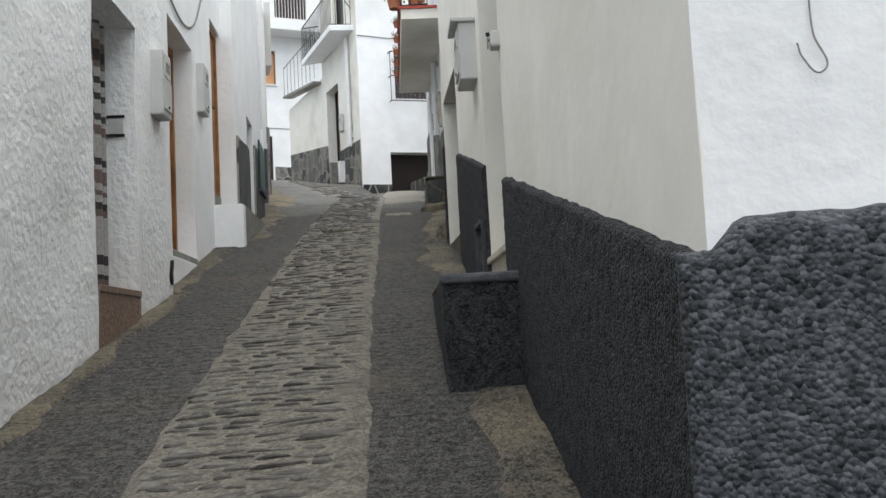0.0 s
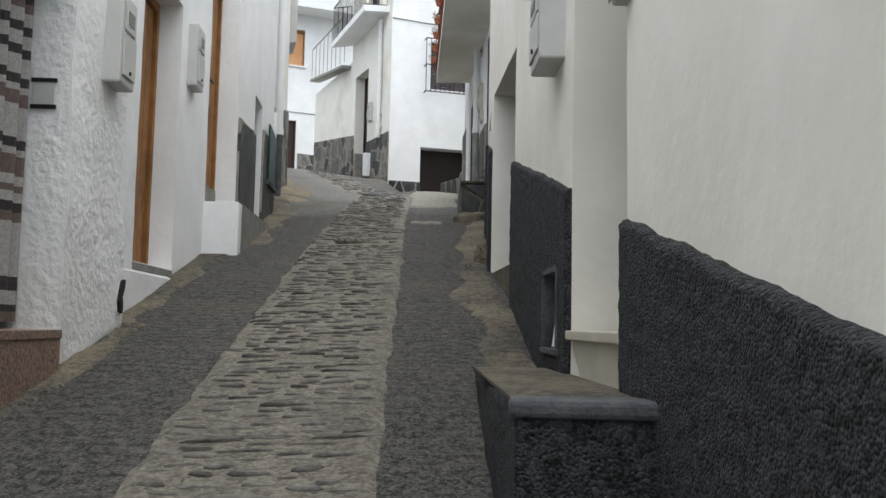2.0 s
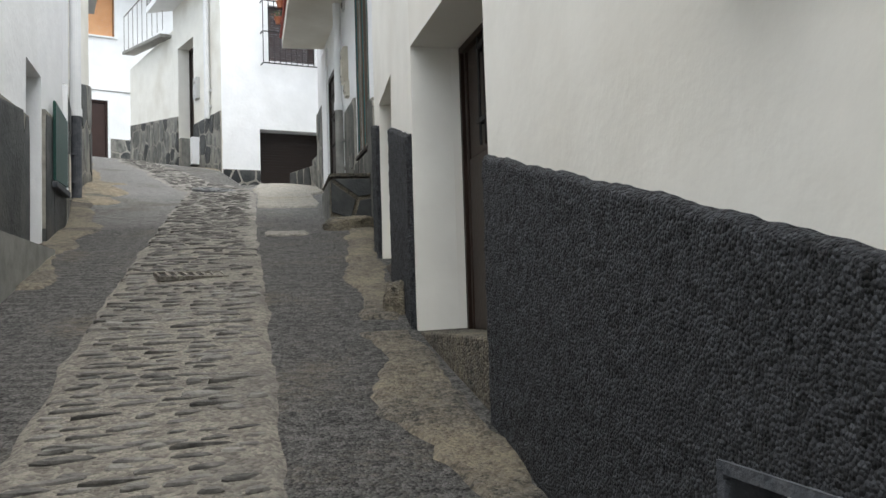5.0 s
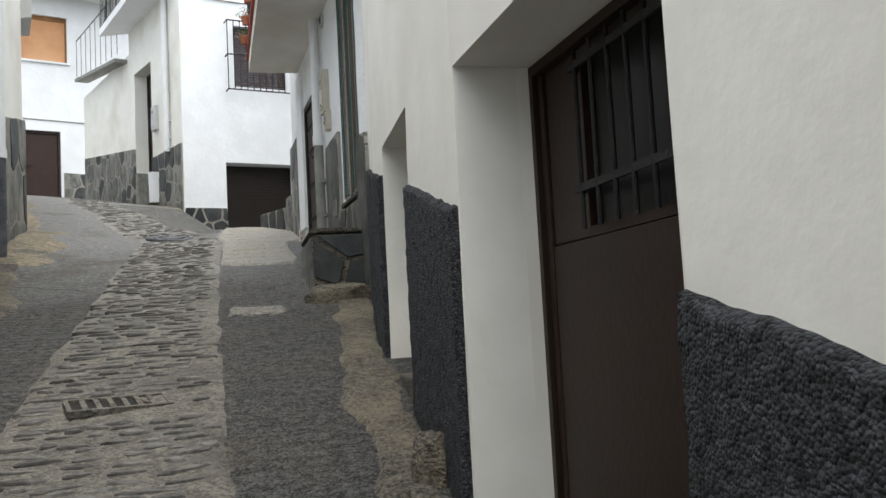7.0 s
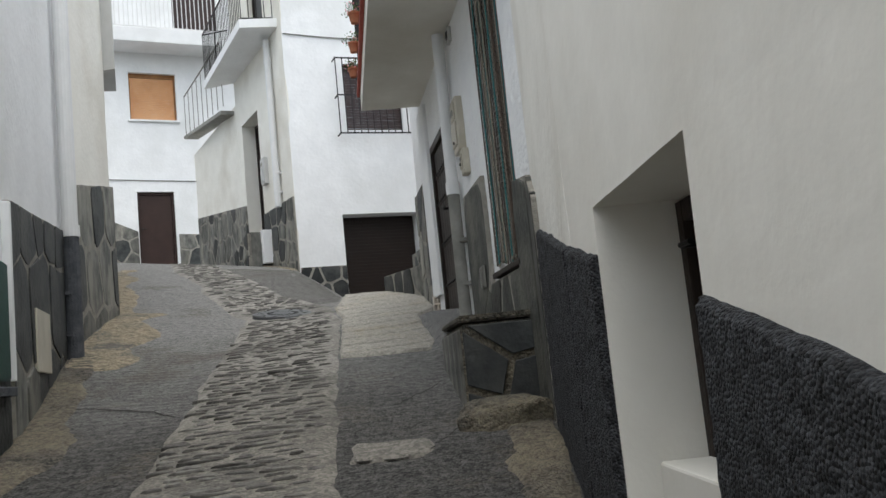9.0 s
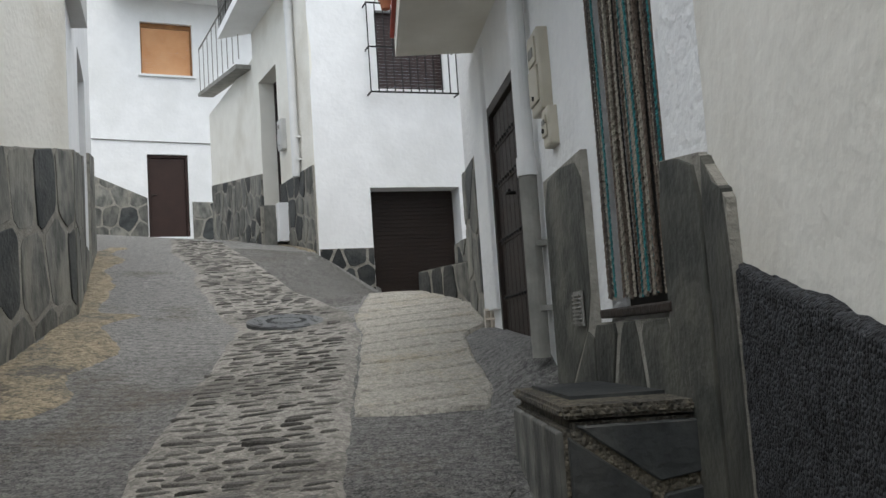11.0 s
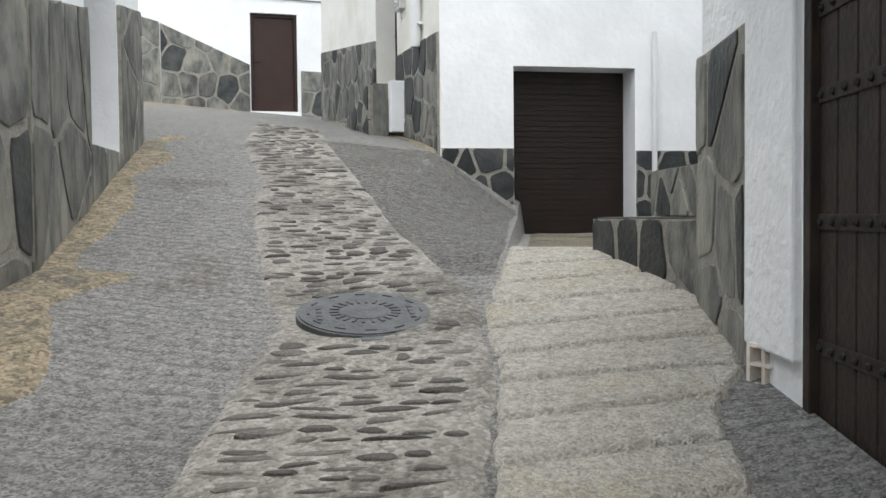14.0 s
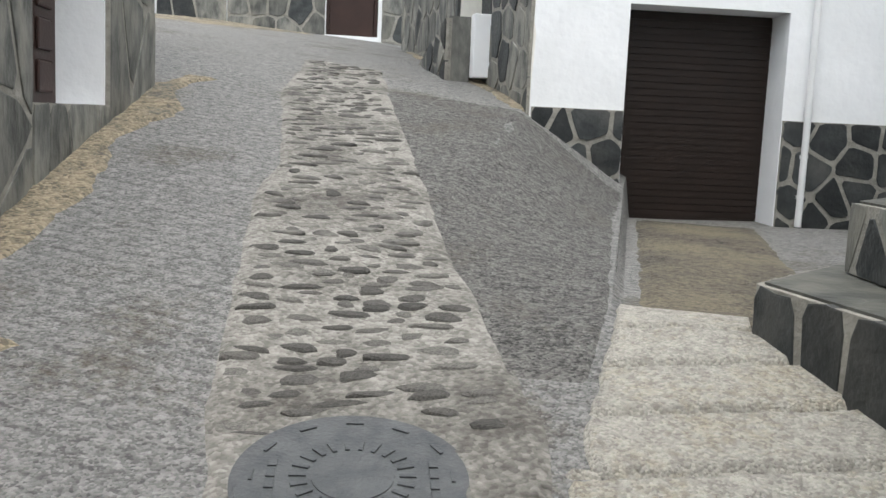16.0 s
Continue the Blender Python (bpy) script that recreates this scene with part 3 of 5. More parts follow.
def plank_door(name, m, w, z0, z1, mat, label, planks=5, frame_mat=None, handle_s=0.1, studs=False):
    t = thing(name, label, "door", m)
    fm = frame_mat or mat
    part("frame", box(one_box(0, 0.06, -0.03, 0.06, z0, z1, 0.004), w - 0.06, w, -0.03, 0.06, z0, z1), fm, t)
    part("lintel", one_box(0.061, w - 0.061, -0.03, 0.06, z1 - 0.07, z1 - 0.001, 0.004), fm, t)
    pw = (w - 0.13) / planks
    for i in range(planks):
        part("plank", one_box(0.065 + i * pw, 0.065 + (i + 1) * pw - 0.008, 0, 0.04, z0 + 0.01, z1 - 0.08, 0.004), mat, t)
    part("backing", one_box(0.06, w - 0.06, 0.042, 0.07, z0, z1 - 0.07), mat, t)
    h = bmesh.new()
    tube(h, (handle_s, -0.06, z0 + 1.0), (handle_s, 0, z0 + 1.0), 0.012)
    tube(h, (handle_s, -0.06, z0 + 1.0), (handle_s + 0.1, -0.06, z0 + 1.0), 0.010)
    part("handle", h, M_IRON, t, "dark iron handle")
    if studs:
        for zr in (0.35, 0.75, 1.15, 1.42):
            part("strap", one_box(0.07, w - 0.07, -0.008, 0, z0 + zr - 0.025, z0 + zr + 0.025, 0.003), mat, t)
            for i in range(int((w - 0.16) / 0.09)):
                s = bmesh.new()
                bmesh.ops.create_icosphere(s, subdivisions=1, radius=0.014, matrix=Matrix.Translation((0.1 + i * 0.09, -0.01, z0 + zr)))
                part("stud", s, M_IRON, t)
    return t


m, w = leaf_frame(L2A, L2B, 8.15, 9.26, 0.22)
plank_door("pine_door", m, w, 2.5, 4.7, M_WOOD, "varnished pine plank door in a deep white reveal", 6)
m, w = leaf_frame(L2A, L2B, 10.42, 11.09, 0.07)
plank_door("pine_door", m, w, 3.42, 5.47, M_WOOD, "tall varnished pine door above a white step", 4)
m, w = leaf_frame(RBA, RBB, 16.5, 17.76, 0.03)
plank_door("studded_door", m, w, 4.2, 5.93, M_DARKWOOD, "dark wooden double door with iron straps and studs", 8, studs=True, handle_s=0.7)
m, w = leaf_frame(R3A, R3B, 10.9, 11.86, 0.3)
plank_door("dark_door", m, w, 3.08, 4.23, M_DARKWOOD, "low dark wooden door in a deep cream reveal", 6)
m, w = leaf_frame(L3A, L3B, 12.42, 13.08, 0.3)
plank_door("dark_door", m, w, 3.2, 4.77, M_DARKWOOD, "narrow dark door in a white reveal", 4)
m, w = leaf_frame(BA, BB, 26.02, 27.07, 0.3)
plank_door("brown_door", m, w, 6.45, 9.04, M_DARKWOOD, "tall dark door in a cream reveal above stone steps", 5)
m = along(UA, UB) @ Matrix.Translation((at_x(UA, UB, -7.47), 0.1, 0))
plank_door("red_brown_door", m, length(UA, UB) * 0.85 / 4.6, 7.11, 9.08, M_REDBROWN, "plain red-brown metal door in a white wall", 1)

# brown metal door with a barred light
m, w = leaf_frame(R2A, R2B, 8.39, 9.77, 0.30)
t = thing("metal_door", "brown painted metal door with a barred glass light", "door", m)
DB, DT, DR = 2.56, 4.09, 3.47
part("frame", box(box(one_box(0, 0.035, -0.03, 0.05, DB, DT), w - 0.035, w, -0.03, 0.05, DB, DT), 0.035, w - 0.035, -0.03, 0.05, DT - 0.035, DT), M_BROWN, t)
part("fixed_leaf", one_box(0.039, 0.075, -0.012, 0.045, DB, DT - 0.039, 0.004), M_BROWN, t)
part("lower_panel", one_box(0.081, w - 0.04, -0.008, 0.045, DB, DR - 0.005, 0.004), M_BROWN, t)
part("side_panel", one_box(0.081, 0.36, 0, 0.045, DR, DT - 0.039, 0.003), M_BROWN, t)
part("side_panel", one_box(w - 0.2, w - 0.04, 0, 0.045, DR, DT - 0.039, 0.003), M_BROWN, t)
part("rail", box(one_box(0.36, w - 0.2, 0, 0.045, DR, DR + 0.03), 0.36, w - 0.2, 0, 0.045, DT - 0.07, DT - 0.039), M_BROWN, t)
part("backing", one_box(0.0, w, 0.052, 0.07, DB, DT), M_BROWN, t)
part("glass", one_box(0.36, w - 0.2, 0.03, 0.038, DR + 0.03, DT - 0.07), M_BLACK, t)
for i in range(7):
    x = 0.385 + i * 0.112
    part("bar", tube(bmesh.new(), (x, -0.03, DR + 0.02), (x, -0.03, DT - 0.05), 0.008), M_IRON, t)
for z in (3.615, 3.99):
    part("crossbar", box(box(one_box(0.34, w - 0.16, -0.036, -0.024, z - 0.012, z + 0.012), 0.34, 0.352, -0.024, 0, z - 0.012, z + 0.012), w - 0.172, w - 0.16, -0.024, 0, z - 0.012, z + 0.012), M_IRON, t)


def roller_shutter(name, m, w, z0, z1, mat, label, pitch=0.06):
    t = thing(name, label, "garage door", m)
    n = int((z1 - z0) / pitch)
    for i in range(n):
        z = z0 + i * pitch
        part("slat", prism(bmesh.new(), [(0, z + 0.002), (w, z + 0.002), (w, z + pitch - 0.006), (0, z + pitch - 0.006)], -0.012 + 0.003 * (i % 2), 0.0), mat, t)
    part("curtain", one_box(0, w, 0.001, 0.02, z0, z1), mat, t)
    return t


m = along(GA, GB) @ Matrix.Translation((at_x(GA, GB, -1.66), 0.36, 0))
roller_shutter("garage_door", m, at_x(GA, GB, -0.33) - at_x(GA, GB, -1.66), 4.66, 6.6, M_SHUTTER, "dark brown roller shutter garage door, closed")
m = along((-16.0, 38.0), (-10.0, 38.6)) @ Matrix.Translation((3.2, -0.03, 0))
roller_shutter("garage_door", m, 1.5, 8.1, 10.2, M_SHUTTER, "distant brown garage door in the upper lane")

# orange blind window
m = along(UA, UB) @ Matrix.Translation((at_x(UA, UB, -7.52), 0.1, 0))
w = at_x(UA, UB, -6.43) - at_x(UA, UB, -7.52)
t = thing("window_orange", "window with a lowered orange roller blind", "window", m, kind="structure")
part("window_frame", box(box(one_box(0, 0.04, 0, 0.06, 11.02, 12.31), w - 0.04, w, 0, 0.06, 11.02, 12.31), 0.04, w - 0.04, 0, 0.06, 12.2, 12.31), M_WOOD, t)
for i in range(24):
    z = 11.03 + i * 0.0485
    part("slat", one_box(0.042, w - 0.042, 0.02, 0.03, z, z + 0.045), M_BLIND, t)
part("window_sill", one_box(-0.06, w + 0.06, -0.16, 0.05, 10.96, 11.018, 0.01), M_WHITE, t)
m = along(UA, UB) @ Matrix.Translation((at_x(UA, UB, -6.4), 0.1, 0))
t = thing("window_upper", "balcony window with a brown roller blind", "window", m, kind="structure")
w = at_x(UA, UB, -5.3) - at_x(UA, UB, -6.4)
for i in range(40):
    part("slat", one_box(0, w, 0.02, 0.03, 13.3 + i * 0.05, 13.347 + i * 0.05), M_PERSIANA, t)

# barred window over the garage
m = along(GA, GB) @ Matrix.Translation((at_x(GA, GB, -1.62), 0, 0))
w = at_x(GA, GB, -0.3) - at_x(GA, GB, -1.62)
t = thing("window_grille", "window with dark slatted blind behind a black iron grille", "window", m, kind="structure")
for i in range(24):
    part("slat", one_box(0.18, w - 0.16, 0.1, 0.115, 8.13 + i * 0.051, 8.175 + i * 0.051), M_PERSIANA, t)
for i in range(12):
    x = 0.01 + i * (w - 0.02) / 11
    part("bar", one_box(x - 0.008, x + 0.008, -0.208, -0.192, 8.0, 9.4), M_IRON, t)
for z in (8.01, 8.7, 9.38):
    part("rail", box(box(one_box(0, w, -0.215, -0.205, z - 0.012, z + 0.012), 0, 0.015, -0.205, 0.02, z - 0.012, z + 0.012), w - 0.015, w, -0.205, 0.02, z - 0.012, z + 0.012), M_IRON, t)
# lattice door on the left
m, w = leaf_frame(L5A, L5B, 20.5, 21.74, 0.3)
t = thing("lattice_door", "dark red-brown panelled lattice door in a white reveal", "door", m)
part("leaf", one_box(0, w, 0.0, 0.05, 5.5, 7.6), M_REDBROWN, t)
for i in range(4):
    for j in range(8):
        part("panel", one_box(0.06 + i * (w - 0.1) / 4, (i + 1) * (w - 0.1) / 4, -0.02, 0, 5.58 + j * 0.25, 5.58 + j * 0.25 + 0.19, 0.015), M_REDBROWN, t)


# ---------- stone facing ----------
def mixed(dark):
    if dark < 0:
        return lambda rng: M_SLATEMID
    return lambda rng: M_SLATEDARK if rng.random() < dark else M_SLATE


def face(name, a, b, y0, y1, zt0, zt1, size, dark, seed, tall=1.0, gap=0.035, bottom=None, label="irregular slate stone facing with pale joints", proud=0.022, axis="y"):
    """Facing from y0 to y1 of a wall, its top running from zt0 to zt1, down into the ground."""
    f = at_y if axis == "y" else at_x
    k = 1 if axis == "y" else 0
    s0, s1 = f(a, b, y0), f(a, b, y1)
    if s1 < s0:
        s0, s1, zt0, zt1 = s1, s0, zt1, zt0
    n = length(a, b)
    p = lambda s: (a[0] + (b[0] - a[0]) * s / n, a[1] + (b[1] - a[1]) * s / n)
    zb0, zb1 = (bottom, bottom) if bottom is not None else (street(*p(s0)) - 0.12, street(*p(s1)) - 0.12)
    return cladding(name, along(a, b), [(s0, zb0), (s1, zb1), (s1, zt1), (s0, zt0)], size, mixed(dark), label, seed, tall, gap, proud)


face("stone_facing", BA, BB, 24.38, 26.0, 6.95, 6.98, 0.36, 0.5, 11)
face("stone_facing", BA, BB, 27.09, 31.0, 7.40, 7.98, 0.42, 0.2, 12, 1.3)
face("stone_facing", GA, GB, -2.42, -1.67, 5.70, 5.70, 0.27, 1.0, 13, axis="x", bottom=4.9)
face("stone_facing", GA, GB, -0.32, 1.2, 5.68, 5.68, 0.30, 1.0, 14, axis="x", bottom=4.6)
face("stone_facing", UA, UB, -9.03, -7.49, 8.78, 8.03, 0.42, 0.25, 15, axis="x", bottom=6.6)
face("stone_facing", UA, UB, -6.56, -5.0, 7.94, 7.90, 0.42, 0.3, 16, axis="x", bottom=6.3)
face("stone_facing", (-10.1, 31.0), UA, -10.1, -9.05, 9.1, 8.8, 0.42, 0.1, 35, 2.4, 0.025, axis="x", bottom=6.6)
face("stone_facing", L4A, L4B, 17.2, 18.98, 5.78, 6.14, 0.5, 0.35, 18, 1.2, 0.05)
face("stone_facing", L5A, L5B, 19.02, 20.48, 6.15, 6.42, 0.45, 0.0, 19, 2.2, 0.035)
face("stone_facing", L5A, L5B, 21.76, 22.88, 6.75, 6.95, 0.45, 0.1, 20, 2.4, 0.03)
face("stone_facing", L5A, L5B, 20.48, 21.76, 5.5, 5.52, 0.4, 0.0, 21, 1.0, 0.02)
face("stone_facing", RBA, RBB, 18.3, 19.02, 5.71, 5.69, 0.27, 0.25, 22, 1.8, 0.045)
face("stone_facing", RBA, RBB, 15.25, 16.02, 5.09, 5.08, 0.48, -1, 23, 2.2, 0.018, label="large grey-green slate slabs on the wall")
face("stone_facing", RBA, RBB, 13.96, 14.30, 4.80, 4.84, 0.5, -1, 24, 2.2, 0.018, label="large grey-green slate slabs on the wall")
face("stone_facing", R4A, R4B, 13.67, 13.94, 4.62, 4.79, 0.5, -1, 30, 2.2, 0.018, label="large grey-green slate slabs on the wall")
face("stone_facing", RBA, RBB, 14.31, 15.24, 4.32, 4.32, 0.34, -1, 25, 1.3, 0.035)
face("stone_facing", RBA, RBB, 16.32, 16.49, 5.1, 5.1, 0.4, -1, 26, 2.0, 0.02)
face("slate_slab", L3A, L3B, 11.14, 12.38, 4.20, 4.28, 0.9, 1.0, 27, 1.2, 0.012, label="tall black slate slabs on a white wall")
face("slate_slab", L3A, L3B, 13.12, 14.28, 4.5, 4.55, 0.9, 1.0, 28, 1.4, 0.012, label="tall black slate slabs on a white wall")
face("slate_slab", L3C, L3D, 14.4, 17.1, 5.04, 5.3, 0.5, 0.85, 29, 1.4, 0.02, label="black slate facing on a white wall")

# garage court: stepped stone planters
def planter(name, pts, z0, z1, seed, label):
    t = thing(name, label, "step")
    part("core", slab(bmesh.new(), pts, z0, z1 - 0.03), M_JOINT, t)
    part("coping", slab(bmesh.new(), pts, z1 - 0.028, z1), M_SLATEMID, t)
    return t


planter("stone_step", [(-0.36, 19.1), (1.0, 19.1), (1.0, 21.4), (-0.5, 20.75), (-0.85, 20.06)], 4.3, 4.96, 1, "bottom step faced with upright slate beside the ramp")
planter("stone_step", [(-0.2, 19.12), (1.0, 19.12), (1.0, 21.4), (-0.28, 20.95), (-0.48, 20.5)], 4.962, 5.25, 2, "second slate-faced step beside the garage court")
planter("stone_step", [(0.15, 19.3), (1.0, 19.3), (1.0, 21.6), (0.1, 21.3), (-0.1, 20.95)], 5.252, 5.56, 3, "upper slate-faced step beside the garage court")
cladding("stone_facing", along((-0.85, 20.06), (-0.36, 19.1)), [(0.0, 4.35), (1.07, 4.25), (1.07, 4.95), (0.0, 4.95)], 0.15, mixed(0.4), "upright slate stones facing the bottom step", 31, 4.0, 0.04)
cladding("stone_facing", along((-0.5, 20.75), (-0.85, 20.06)), [(0.0, 4.5), (0.77, 4.5), (0.77, 4.95), (0.0, 4.95)], 0.18, mixed(0.4), "upright slate stones facing the bottom step", 32, 2.6, 0.04)
cladding("stone_facing", along((-0.48, 20.5), (-0.2, 19.12)), [(0.0, 4.965), (1.4, 4.965), (1.4, 5.24), (0.0, 5.24)], 0.18, mixed(0.3), "upright slate stones facing the second step", 33, 2.2, 0.04)
cladding("stone_facing", along((-0.1, 20.95), (0.15, 19.3)), [(0.0, 5.255), (1.66, 5.255), (1.66, 5.55), (0.0, 5.55)], 0.18, mixed(0.3), "upright slate stones facing the upper step", 34, 2.2, 0.04)

st = thing("stair_parapet", "sloping parapet of dark stone beside house steps", "low wall", along(BA, BB))
p0, p1 = at_y(BA, BB, 27.3), at_y(BA, BB, 25.75)
part("core", prism(bmesh.new(), [(p0, 5.6), (p1, 5.5), (p1, 6.60), (p0, 6.20)], -0.42, -0.20), M_SLATE, st)
part("step", one_box(at_y(BA, BB, 27.07), at_y(BA, BB, 26.02), -0.2, 0.3, 5.6, 6.44), M_SLATEDARK, st)
part("plaster_panel", one_box(p1 + 0.01, p1 + 0.16, -0.20, 0.0, 6.0, 6.62, 0.01), M_WHITE, st, "white plastered pier")
cladding("stone_facing", along(BA, BB) @ Matrix.Translation((0, -0.42, 0)), [(p0, 5.6), (p1, 5.5), (p1, 6.58), (p0, 6.18)], 0.30, mixed(0.8), "dark stones facing the stair parapet", 41)

# ---------- things on the right ----------
# platform in front of the curtained doorway
def platform():
    t = thing("door_platform", "dark grey plastered block that levels the doorstep", "step")
    b2 = bmesh.new()
    pts = [(0.20, 4.44), (0.62, 4.44), (0.46, 7.1), (0.03, 7.1)]
    nx, ny, nz = 14, 30, 18
    z_top = 1.885
    q = lambda u, v: (pts[0][0] * (1 - u) * (1 - v) + pts[1][0] * u * (1 - v) + pts[2][0] * u * v + pts[3][0] * (1 - u) * v, 4.44 + 2.66 * v)
    jig = lambda x, y, z: 0.008 * noise.noise((x * 22, y * 22, z * 22)) + 0.012 * noise.noise((x * 4, y * 4, z * 4))
    for side in ("top", "front", "left"):
        rows = []
        for i in range((ny if side != "front" else nx) + 1):
            row = []
            for j in range((nx if side == "top" else nz) + 1):
                if side == "top":
                    x, y = q(j / nx, i / ny)
                    z = z_top
                elif side == "front":
                    x, y = q(i / nx, 0)
                    z = 1.1 + (z_top - 1.1) * j / nz
                else:
                    x, y = q(0, i / ny)
                    z = 1.1 + (z_top - 1.1) * j / nz
                d = jig(x, y, z)
                row.append(b2.verts.new((x + d, y + d * 0.8, z + 0.6 * d)))
            rows.append(row)
        for i in range(len(rows) - 1):
            for j in range(len(rows[0]) - 1):
                b2.faces.new((rows[i][j], rows[i][j + 1], rows[i + 1][j + 1], rows[i + 1][j])).smooth = True
    bmesh.ops.remove_doubles(b2, verts=b2.verts, dist=0.002)
    bmesh.ops.recalc_face_normals(b2, faces=b2.faces)
    part("body", b2, M_DADO, t)
    cap = one_box(0.0, 0.42, 0.0, 0.16, 0.0, 0.05, 0.015)
    ob = part("cap", cap, M_GREYPLASTER, t, "smooth grey cement edge")
    ob.matrix_basis = Matrix.Translation((0.185, 4.425, 1.855))
    tt = one_box(0.0, 0.40, 0, 1.9, 0, 0.012)
    ob = part("paving", tt, M_EDGE, t, "worn sandy cement")
    ob.matrix_basis = Matrix.Translation((0.19, 4.6, 1.887)) @ pose(0, 0, 0, 0, 0, 4)


platform()
mR1 = along(R1A, R1B)
s0, s1 = sorted((at_y(R1A, R1B, 4.94), at_y(R1A, R1B, 5.94)))
t = thing("door_step", "cream marble doorstep under a bamboo curtain", "step", mR1)
part("tread", one_box(s0 - 0.0, s1, -0.03, 0.42, 2.045, 2.085, 0.006), M_MARBLE, t)
part("riser", one_box(s0 + 0.02, s1, 0.0, 0.40, 1.75, 2.044), M_MARBLE, t)


def slat_curtain():
    """Short wooden tubes strung in rows, hanging in the doorway."""
    t = thing("bamboo_curtain", "door curtain of short dark brown wooden tubes in rows", "curtain", mR1)
    rng = random.Random(5)
    n = 56
    z = 2.16
    part("bottom_bar", one_box(s0 + 0.01, s1 - 0.01, 0.262, 0.285, 2.13, 2.15), M_DARKWOOD, t)
    meshes = []
    for k in range(6):
        b2 = tube(bmesh.new(), (0, 0, 0.0), (0, 0, 0.066), rng.uniform(0.006, 0.0085), 6)
        ob = part("tube", b2, M_BEADBROWN, t)
        meshes.append(ob.data)
        bpy.data.objects.remove(ob)
    pieces = 0
    rest = bmesh.new()
    while z < 4.5:
        for i in range(n):
            x = s0 + 0.03 + (s1 - s0 - 0.06) * (i + 0.5) / n + rng.uniform(-0.004, 0.004)
            y = 0.27 + 0.006 * math.sin(i * 0.7) + rng.uniform(-0.003, 0.003)
            if pieces < 300:
                ob = new("tube", rng.choice(meshes))
                ob.parent = t
                ob.matrix_basis = Matrix.Translation((x, y, z + rng.uniform(-0.005, 0.005)))
                pieces += 1
            else:
                tube(rest, (x, y, z), (x, y, z + 0.066), rng.uniform(0.006, 0.0085), 5)
        part("cord", one_box(s0 + 0.03, s1 - 0.03, 0.262, 0.268, z - 0.008, z - 0.002), M_IRON, t)
        z += 0.076
    tagged(part("upper_tubes", rest, M_BEADBROWN, t), kind="stuff")
    # flat near-black sheet: the unlit room behind the tubes, put in as colour
    part("rear_dark_sheet", one_box(s0, s1, 0.31, 0.33, 2.09, 4.6), M_HOLLOWDARK, t)
    return t


slat_curtain()
# little hatch with a leaning white panel
h0 = hole(R1A, R1B, 6.17, 6.62, 2.0, 2.37)
t = thing("wall_hatch", "small recess in the dado with a leaning white panel", "hatch", mR1)
part("recess", box(box(box(one_box(h0[0], h0[1], 0.16, 0.18, 2.0, 2.38), h0[0] - 0.012, h0[0] + 0.012, -0.038, 0.16, 2.0, 2.38), h0[1] - 0.012, h0[1] + 0.012, -0.038, 0.16, 2.0, 2.38), h0[0] + 0.012, h0[1] - 0.012, -0.038, 0.16, 2.355, 2.38), M_GREYPLASTER, t)
part("sill", one_box(h0[0] - 0.02, h0[1] + 0.02, -0.045, 0.16, 1.97, 2.0, 0.006), M_GREYPLASTER, t)
ob = part("panel", one_box(0, 0.335, 0, 0.012, 0, 0.335), M_PIPE, t, "leaning white panel")
ob.matrix_basis = Matrix.Translation((h0[0] + 0.1, 0.0, 2.005)) @ pose(0, 0, 0, -7, 0, 0)


def meter_box(m, w, d, z0, z1, label, mat=M_METERBOX, hood=0.0):
    """A meter cabinet on a wall, its x along the wall."""
    t = thing("meter_box", label, "meter box", m, "meter boxes")
    part("body", one_box(0, w, -d, 0.02, z0, z1, 0.012), mat, t)
    part("door", one_box(0.025, w - 0.025, -d - 0.012, -d, z0 + 0.05, z0 + (z1 - z0) * 0.55, 0.004), mat, t)
    part("hatch", one_box(0.04, w - 0.04, -d - 0.010, -d, z0 + (z1 - z0) * 0.6, z1 - 0.04, 0.004), mat, t)
    part("window", one_box(w * 0.3, w * 0.7, -d - 0.014, -d - 0.01, z0 + (z1 - z0) * 0.68, z1 - 0.09), M_PIPEGREY, t, "small grey window")
    part("lock", tube(bmesh.new(), (w * 0.5, -d - 0.02, z0 + 0.08), (w * 0.5, -d, z0 + 0.08), 0.012), M_IRON, t, "dark lock")
    if hood:
        part("hood", one_box(-0.02, w + 0.02, -d - 0.05, 0.02, z1, z1 + 0.03, 0.006), mat, t)
    return t


meter_box(mR1 @ Matrix.Translation((at_y(R1A, R1B, 6.54), 0, 0)), 0.34, 0.12, 3.355, 3.76, "white plastic meter box on a cream wall", M_METERBOX, 0.05)
meter_box(along(R1A, R1B) @ Matrix.Translation((at_y(R1A, R1B, 4.95), 0, 0)), 0.10, 0.05, 3.15, 3.24, "small grey junction box on a cream wall")
L1M = along(L1A, L1B)
meter_box(L1M @ Matrix.Translation((at_y(L1A, L1B, 7.0), 0, 0)), 0.27, 0.10, 3.45, 3.98, "grey-white meter box on rough whitewash")
meter_box(along(L2A, L2B) @ Matrix.Translation((at_y(L2A, L2B, 9.5), 0, 0)), 0.28, 0.08, 4.10, 4.64, "slim grey-white meter box between pine doors")
RBM = along(RBA, RBB)
meter_box(RBM @ Matrix.Translation((at_y(RBA, RBB, 16.02), 0, 0)), 0.24, 0.06, 5.42, 5.85, "cream meter box on a whitewashed wall", M_MARBLE)
meter_box(RBM @ Matrix.Translation((at_y(RBA, RBB, 15.85), 0, 0)), 0.14, 0.05, 5.22, 5.42, "narrow cream cable cover on a whitewashed wall", M_MARBLE)
